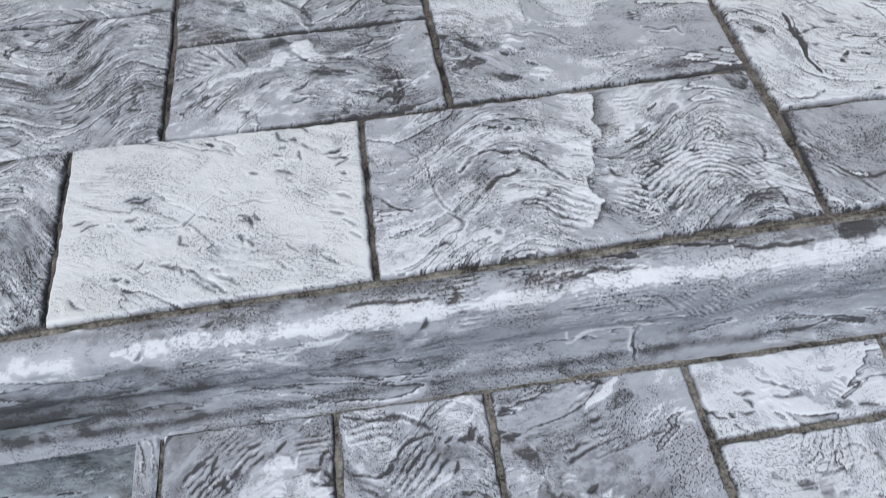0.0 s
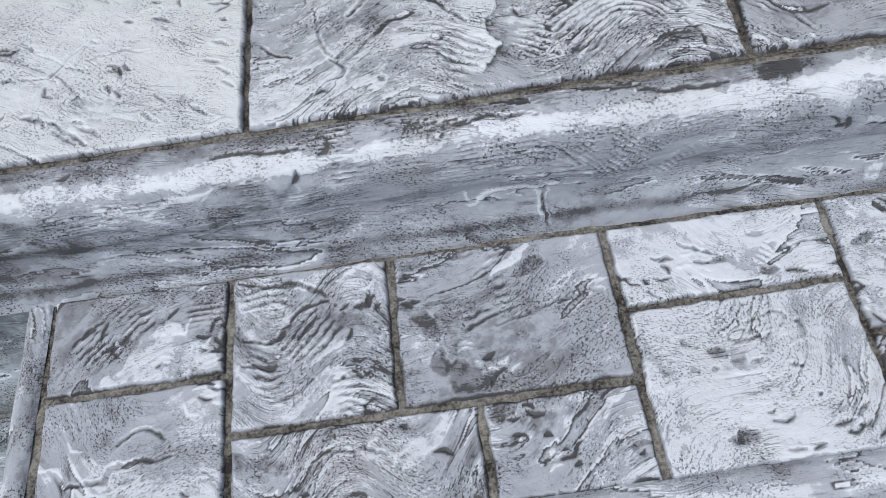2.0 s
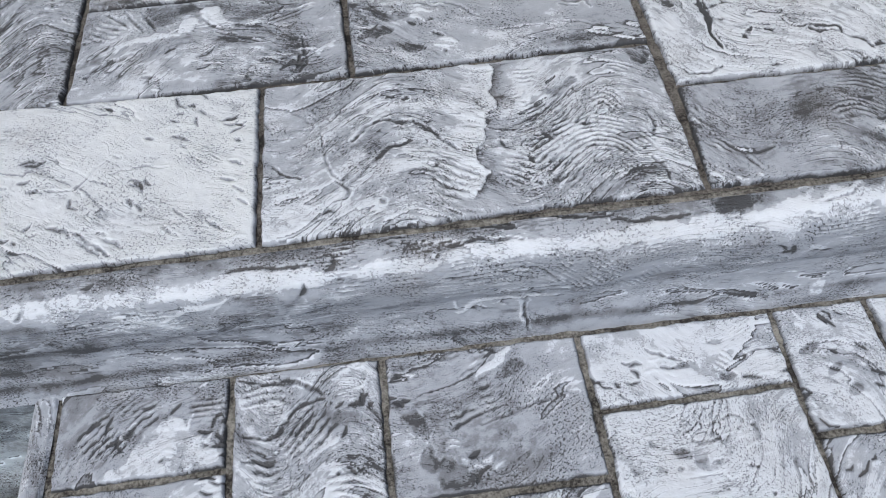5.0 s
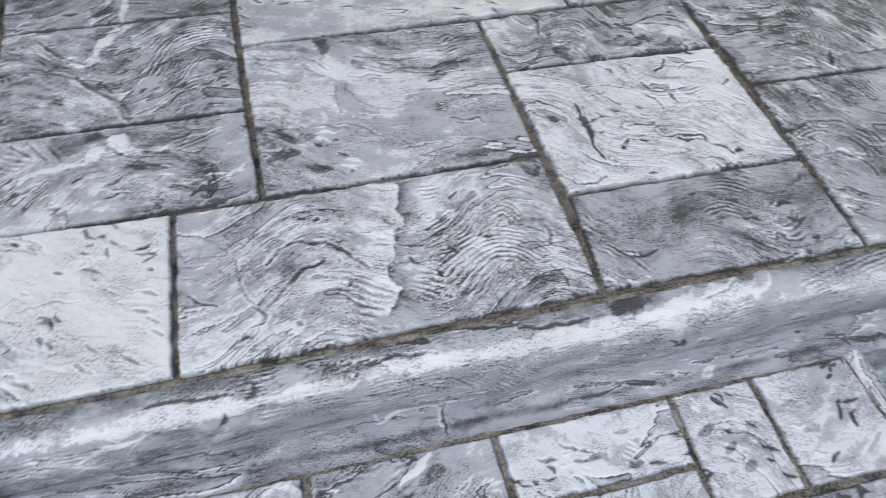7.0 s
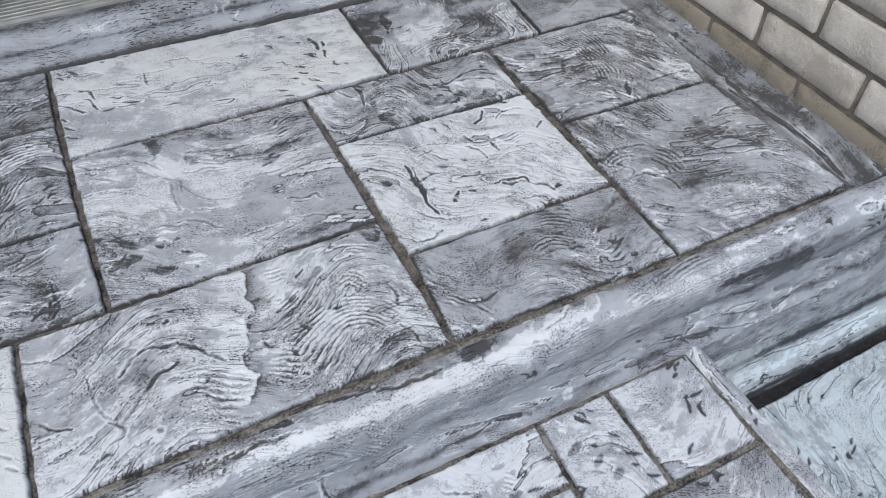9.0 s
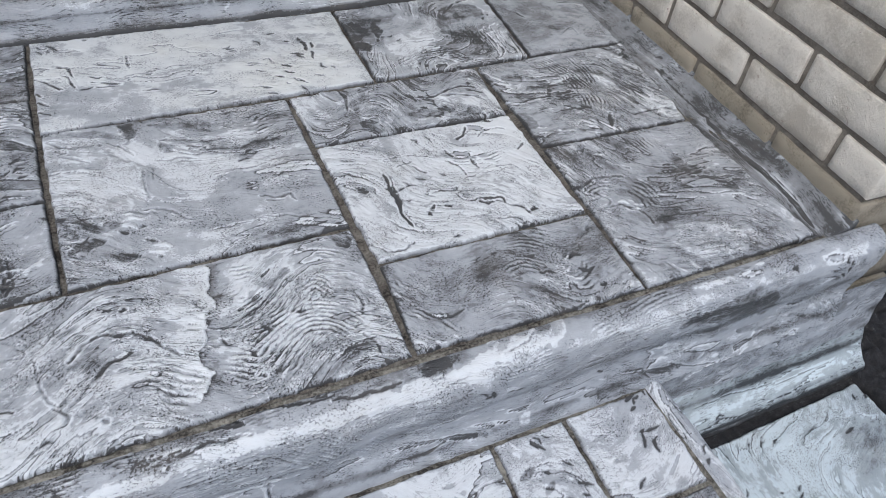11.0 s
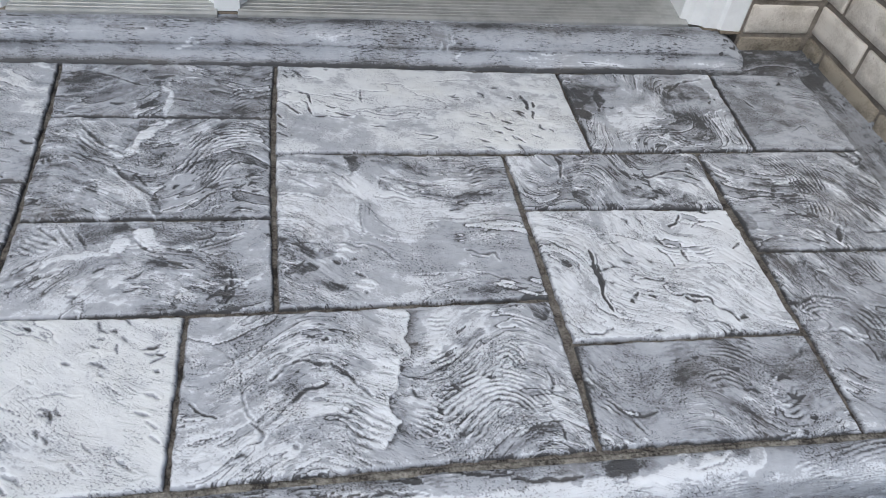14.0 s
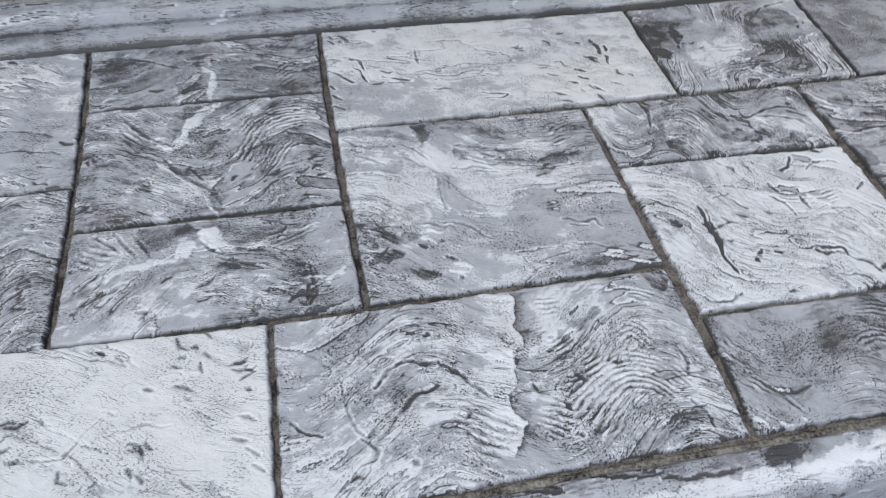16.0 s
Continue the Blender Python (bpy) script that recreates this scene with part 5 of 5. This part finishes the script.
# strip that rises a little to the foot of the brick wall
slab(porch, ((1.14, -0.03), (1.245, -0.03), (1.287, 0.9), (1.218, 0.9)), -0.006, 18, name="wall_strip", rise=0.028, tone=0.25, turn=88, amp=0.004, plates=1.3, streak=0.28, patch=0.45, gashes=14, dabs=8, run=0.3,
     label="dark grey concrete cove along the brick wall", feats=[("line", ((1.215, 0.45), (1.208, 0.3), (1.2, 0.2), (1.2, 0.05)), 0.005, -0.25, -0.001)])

# ---- lower step ----
LZ = -0.193
step = tagged(sheet("lower_step", -0.305, 0.895, -0.352, -0.03, LZ - 0.006, 0.005, 0.003, SAND_JOINT, skirt=0.2),
              "grey and white carved concrete step with brown joints below the porch", "step", kind="structure")
JOINT = 0.0037
LS = [
    (((-0.286, -0.165), (-0.08, -0.165), (-0.079, -0.045), (-0.29, -0.04)), dict(tone=0.5, turn=35, amp=0.02, lam=0.25, streak=0.6, patch=0.5, feats=MARKS["step_a"])),
    (((-0.281, -0.342), (-0.078, -0.342), (-0.08, -0.165), (-0.286, -0.165)), dict(tone=0.64, turn=-20, amp=0.03, lam=0.2, streak=0.6, patch=0.6, feats=MARKS["step_b"])),
    (((-0.079, -0.233), (0.103, -0.235), (0.106, -0.049), (-0.079, -0.045)), dict(tone=0.47, turn=0, amp=0.025, lam=0.17, crest=0.06, streak=0.9, patch=0.4, feats=MARKS["step_c"])),
    (((0.103, -0.235), (0.35, -0.236), (0.351, -0.055), (0.106, -0.049)), dict(plates=1.8, tone=0.56, turn=15, amp=0.015, lam=0.3, streak=0.55, patch=0.3, feats=MARKS["step_d"])),
    (((-0.078, -0.342), (0.184, -0.342), (0.184, -0.236), (-0.079, -0.233)), dict(tone=0.56, turn=8, amp=0.03, lam=0.16, streak=0.8, patch=0.5, feats=MARKS["step_e"])),
    (((0.184, -0.342), (0.35, -0.342), (0.35, -0.236), (0.184, -0.236)), dict(tone=0.42, turn=20, amp=0.02, lam=0.2, streak=0.7, patch=0.6, feats=MARKS["step_f"])),
    (((0.352, -0.16), (0.592, -0.16), (0.598, -0.06), (0.351, -0.055)), dict(tone=0.5, turn=-15, amp=0.02, lam=0.2, streak=0.5, patch=0.9, feats=MARKS["step_g"])),
    (((0.35, -0.342), (0.585, -0.342), (0.592, -0.16), (0.352, -0.16)), dict(tone=0.68, turn=30, amp=0.02, lam=0.2, streak=0.5, patch=0.5, gashes=8, feats=MARKS["step_h"])),
    (((0.588, -0.224), (0.714, -0.224), (0.72, -0.06), (0.598, -0.06)), dict(tone=0.58, turn=-40, amp=0.02, lam=0.2, streak=0.45, patch=0.8, gashes=18, feats=(
         ("blob", 0.625, -0.119, 0.014, 0.006, 20, -0.45),
         ("blob", 0.644, -0.149, 0.012, 0.005, 30, -0.4),
         ("blob", 0.656, -0.178, 0.012, 0.006, 30, -0.35),))),
    (((0.714, -0.224), (0.867, -0.228), (0.874, -0.06), (0.72, -0.06)), dict(tone=0.6, turn=5, amp=0.02, lam=0.3, streak=0.45, patch=0.6)),
    (((0.585, -0.342), (0.86, -0.342), (0.867, -0.228), (0.588, -0.224)), dict(tone=0.55, turn=12, amp=0.02, lam=0.2, streak=0.6, patch=0.6)),
]
for i, (cs, st) in enumerate(LS):
    st["streak"] *= 0.7
    st.setdefault("gashes", 10)
    st.setdefault("plates", 2.4)
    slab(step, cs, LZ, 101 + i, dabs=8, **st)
NOSE = [(-0.338, LZ - 0.004), (-0.345, LZ), (-0.362, LZ), (-0.376, LZ - 0.006), (-0.384, LZ - 0.02), (-0.384, LZ - 0.05), (-0.374, LZ - 0.1), (-0.372, LZ - 0.15), (-0.384, -0.385), (-0.392, -0.402)]
moulding("nosing", -0.32, 0.905, NOSE, 304, CARVED, step, None, 0.004, tone=0.6, streak=0.7, patch=0.5, gashes=16, dabs=16, paint_shade_bands=((0.03, 0.012, 0.3),))
SIDE_R = [(0.872, LZ - 0.004), (0.876, LZ), (0.892, LZ + 0.001), (0.902, LZ - 0.004), (0.906, LZ - 0.02), (0.907, -0.3), (0.912, -0.402)]
SIDE_L = [(-0.912 + 0.622, LZ - 0.004), (-0.294, LZ), (-0.308, LZ + 0.001), (-0.317, LZ - 0.004), (-0.321, LZ - 0.02), (-0.323, -0.3), (-0.33, -0.402)]
right_edge = moulding("side_edge", -0.384, -0.03, SIDE_R, 305, CARVED, step, None, 0.002, swap=True, tone=0.55, streak=0.6, patch=0.6, gashes=8, dabs=8)
left_edge = moulding("side_edge", -0.384, -0.03, SIDE_L, 306, CARVED, step, None, 0.002, swap=True, tone=0.58, streak=0.6, patch=0.6, gashes=8, dabs=8)

# ---- door sill, threshold and frame ----
SILL = [(0.868, -0.006), (0.872, 0.002), (0.882, 0.006), (0.889, 0.016), (0.893, 0.032), (0.899, 0.044), (0.91, 0.052), (0.926, 0.057), (0.948, 0.059), (0.96, 0.056)]
# first band paints the shading of the joint at the sill's foot
sill = tagged(moulding("door_sill", -1.25, 1.104, [(-y, z) for y, z in SILL], 307, CARVED, None, ([-1.25, 0.12, 0.66, 1.104], [0, 0, 0.014, 0.02]), 0.003, swap=False,
                       tone=0.47, streak=0.2, patch=0.35, plates=1.5, amp=0.004, gashes=14, dabs=20, gash_turn=0, run=0.25,
                       paint_shade_bands=((0.004, 0.008, -0.35), (0.028, 0.008, 0.06), (0.045, 0.003, -0.2), (0.062, 0.012, 0.06), (0.1, 0.012, -0.2))),
              "grey carved concrete sill under the entrance door", "sill", kind="structure")
for v in sill.data.vertices:
    k = max(0.0, (v.co.x - 1.04) / 0.064) ** 2
    v.co.z -= 0.55 * k * max(v.co.z, 0)
sill.data.transform(Matrix.Diagonal((1, -1, 1, 1)))
sill.data.flip_normals()

corner = moulding("corner_fillet", 1.098, 1.275, [(-0.846, -0.006), (-0.853, 0.002), (-0.875, 0.005), (-0.9, 0.009), (-0.924, 0.014)], 308, CARVED, sill, None, 0.004, tone=0.15, streak=0.2, patch=0.4, plates=1.2, gashes=3, dabs=2)
corner.data.transform(Matrix.Diagonal((1, -1, 1, 1)))
corner.data.flip_normals()

threshold = tagged(new("threshold"), "ribbed mill-finish aluminium threshold on the concrete sill", "threshold", kind="structure")


def ribbed(x0, x1):
    pts = [(0.938, 0.056), (0.938, 0.064), (0.944, 0.067)]
    y = 0.95
    while y < 1.04:
        z = 0.067 + (y - 0.944) * 0.12
        pts += [(y, z), (y + 0.0015, z + 0.0011), (y + 0.0045, z + 0.0011), (y + 0.0055, z + 0.0003)]
        y += 0.0115
    pts += [(1.05, 0.083), (1.13, 0.085), (1.13, 0.056)]
    return extrude_profile(pts, x0, x1)


part("plate", ribbed(-0.352, 0.014), ALUMINIUM, threshold)
part("plate", ribbed(0.052, 0.985), ALUMINIUM, threshold)

door_frame = tagged(new("door_frame"), "white plastic door frame with mullion beside a sidelight", "door frame", kind="structure")
TOP = 2.15
part("jamb", extrude_plan([(0.977, 1.15), (0.972, 0.958), (0.984, 0.952), (0.99, 0.944), (1.012, 0.938), (1.018, 0.928), (1.046, 0.926), (1.052, 0.917), (1.094, 0.914), (1.1, 0.92), (1.1, 1.15)], 0.062, TOP), WHITE_PVC, door_frame)
part("jamb", extrude_plan([(-0.346, 1.15), (-0.338, 0.975), (-0.346, 0.966), (-0.354, 0.956), (-0.36, 0.95), (-0.404, 0.947), (-0.41, 0.94), (-0.47, 0.937), (-0.476, 0.944), (-0.476, 1.15)], 0.062, TOP), WHITE_PVC, door_frame)
part("mullion", extrude_plan([(0.0, 1.15), (-0.004, 0.984), (0.002, 0.974), (0.008, 0.97), (0.009, 0.953), (0.056, 0.953), (0.057, 0.97), (0.064, 0.974), (0.07, 0.984), (0.066, 1.15)], 0.064, TOP), WHITE_PVC, door_frame)
part("head", box(-0.476, 1.1, 0.93, 1.15, TOP, TOP + 0.09), WHITE_PVC, door_frame)
for x0, x1, y in ((0.006, 0.059, 0.9515), (0.976, 1.0, 0.947), (1.014, 1.048, 0.925), (1.05, 1.099, 0.9125), (-0.47, -0.41, 0.936), (-0.405, -0.352, 0.946)):
    s = extrude_profile([(y - 0.001, 0.0575), (y, 0.0615), (y + 0.008, 0.064), (y + 0.014, 0.058)], x0, x1)
    part("sealant", s, GRIMY, door_frame, "stained brown bead of sealant")

door = tagged(new("door_1"), "dark closed entrance door above an aluminium threshold", "door", kind="structure")
part("leaf", box(0.07, 0.975, 1.066, 1.11, 0.094, TOP - 0.005, 0.003), DARK_DOOR, door)
part("sweep", box(0.072, 0.973, 1.06, 1.075, 0.0865, 0.1, 0.002), DARK_DOOR, door, "black rubber door sweep")
sidelight = tagged(new("window_1"), "narrow sidelight with a brown bottom rail beside the door", "window", kind="structure")
part("bottom_rail", box(-0.345, -0.002, 1.072, 1.11, 0.086, 0.16, 0.004), BROWN_RAIL, sidelight)
part("pane", box(-0.335, -0.01, 1.085, 1.091, 0.16, TOP - 0.01, 0), GLASS, sidelight)

# ---- brick walls ----
def brick_mesh(length, height, depth, seed):
    """A brick with blunt, slightly uneven edges; origin at its lower front corner's middle, front at -y."""
    rng = random.Random(seed)
    bm = box(-length / 2, length / 2, 0, depth, 0, height, 0.0022, 1)
    for axis, cuts in ((0, 9), (2, 3)):
        for c in range(1, cuts):
            at = Vector((0, depth / 2, height / 2))
            at[axis] = (-length / 2 + length * c / cuts) if axis == 0 else height * c / cuts
            way = Vector((0, 0, 0))
            way[axis] = 1
            bmesh.ops.bisect_plane(bm, geom=bm.verts[:] + bm.edges[:] + bm.faces[:], plane_co=at, plane_no=way)
    for v in bm.verts:
        k = noise.noise(Vector((v.co.x * 22, v.co.z * 30, seed * 3.7)))
        v.co += Vector((0.002 * k, -0.0016 * k + rng.uniform(-0.0006, 0.0006), 0.0012 * noise.noise(Vector((v.co.x * 60, seed, v.co.z * 12))) + rng.uniform(-0.0006, 0.0006)))
    me = bpy.data.meshes.new("brick")
    bm.to_mesh(me)
    bm.free()
    me.polygons.foreach_set("use_smooth", [True] * len(me.polygons))
    return me


def with_material(me, mat):
    c = me.copy()
    c.materials.clear()
    c.materials.append(mat)
    return c


BL, BH, MODULE, COURSE = 0.2135, 0.063, 0.226, 0.075
shapes = [brick_mesh(BL, BH, 0.1, 900 + i) for i in range(5)]
PLAIN, DAMP = [with_material(m, BRICK) for m in shapes], [with_material(m, BRICK_DAMP) for m in shapes]
WALL = Matrix.Translation((1.2355, 0, 0)) @ Matrix.Rotation(math.atan2(0.041, 0.85), 4, 'Z').inverted()
rng = random.Random(4)


def wall_body(name, m, length0, length1, z0, z1, thick, label):
    ob = part(name, box(length0, length1, 0.006, thick, z0, z1, 0), WALL_MORTAR, None)
    ob.data.transform(m)
    return tagged(ob, label, "wall", kind="structure")


wall_side = wall_body("wall_side", WALL @ Matrix.Rotation(radians(90), 4, 'Z') @ Matrix.Diagonal((1, -1, 1, 1)), -0.012, 1.2, -0.45, 2.7, 0.2185,
                      "cream sand-faced brick wall with brown stained lowest course beside the porch")
wall_side.data.flip_normals()
TURN_SIDE = WALL @ Matrix.Rotation(radians(-90), 4, 'Z')
upper = bmesh.new()
cut = {0: brick_mesh(0.199, BH, 0.22, 931), 1: brick_mesh(0.087, BH, 0.22, 932)}
CUT = {(k, d): with_material(cut[k], BRICK_DAMP if d else BRICK) for k in cut for d in (False, True)}
for k in range(-5, 35):
    z = -0.0195 + COURSE * k
    odd = k % 2
    first = 0.298 - MODULE if odd else 0.184
    spots = [(-0.02 + (0.0435 if odd else 0.0995), None)] + [(first + MODULE * (j + 0.5), rng.randrange(5)) for j in range(4)]
    for s, i in spots:
        if s > 0.99:
            continue
        m = TURN_SIDE @ Matrix.Translation((-s, rng.uniform(-0.0012, 0.0012), z)) @ Matrix.Rotation(rng.gauss(0, 0.003), 4, 'Y')
        if k < 12:
            b = new("brick", CUT[(odd, k <= 0)] if i is None else (DAMP if k <= 0 else PLAIN)[i])
            b.parent = wall_side
            b.matrix_world = m
        else:
            tmp = (cut[odd] if i is None else shapes[i]).copy()
            tmp.transform(m)
            upper.from_mesh(tmp)
            bpy.data.meshes.remove(tmp)
tagged(part("upper_brickwork", upper, BRICK, wall_side, smooth=True), "cream brick courses higher up", kind="stuff")

wall_back = wall_body("wall_back", Matrix.Translation((0, 0.921, 0)), 1.1025, 1.3, -0.05, 2.7, 0.2, "short cream brick return between door frame and side wall")
pier = [brick_mesh(0.155, BH, 0.1, 950 + i) for i in range(3)]
PIER, PIER_DAMP = [with_material(m, BRICK) for m in pier], [with_material(m, BRICK_DAMP) for m in pier]
for k in range(0, 34):
    b = new("brick", (PIER_DAMP if k == 0 else PIER)[k % 3])
    b.parent = wall_back
    b.matrix_world = Matrix.Translation((1.1865 + 0.003 * (k % 2), 0.9215, -0.0195 + COURSE * k))
wall_left = part("wall_front", box(-2.6, -0.4765, 0.93, 1.15, -0.45, 2.7, 0), RENDERED, None)
tagged(wall_left, "pale plain house wall beside the entrance", "wall", kind="structure")
over = part("wall_over_door", box(-0.4765, 1.1025, 0.935, 1.15, TOP + 0.091, 2.7, 0), RENDERED, None)
tagged(over, "pale plain house wall over the entrance", "wall", kind="structure")

# unseen overhead slab, added to keep sky light off the door side
shade_slab = part("ceiling", box(-2.6, 1.5, 0.08, 1.15, 2.45, 2.55, 0), RENDERED, None)
tagged(shade_slab, "added pale slab out of view overhead that shades the door side", "ceiling", kind="structure")
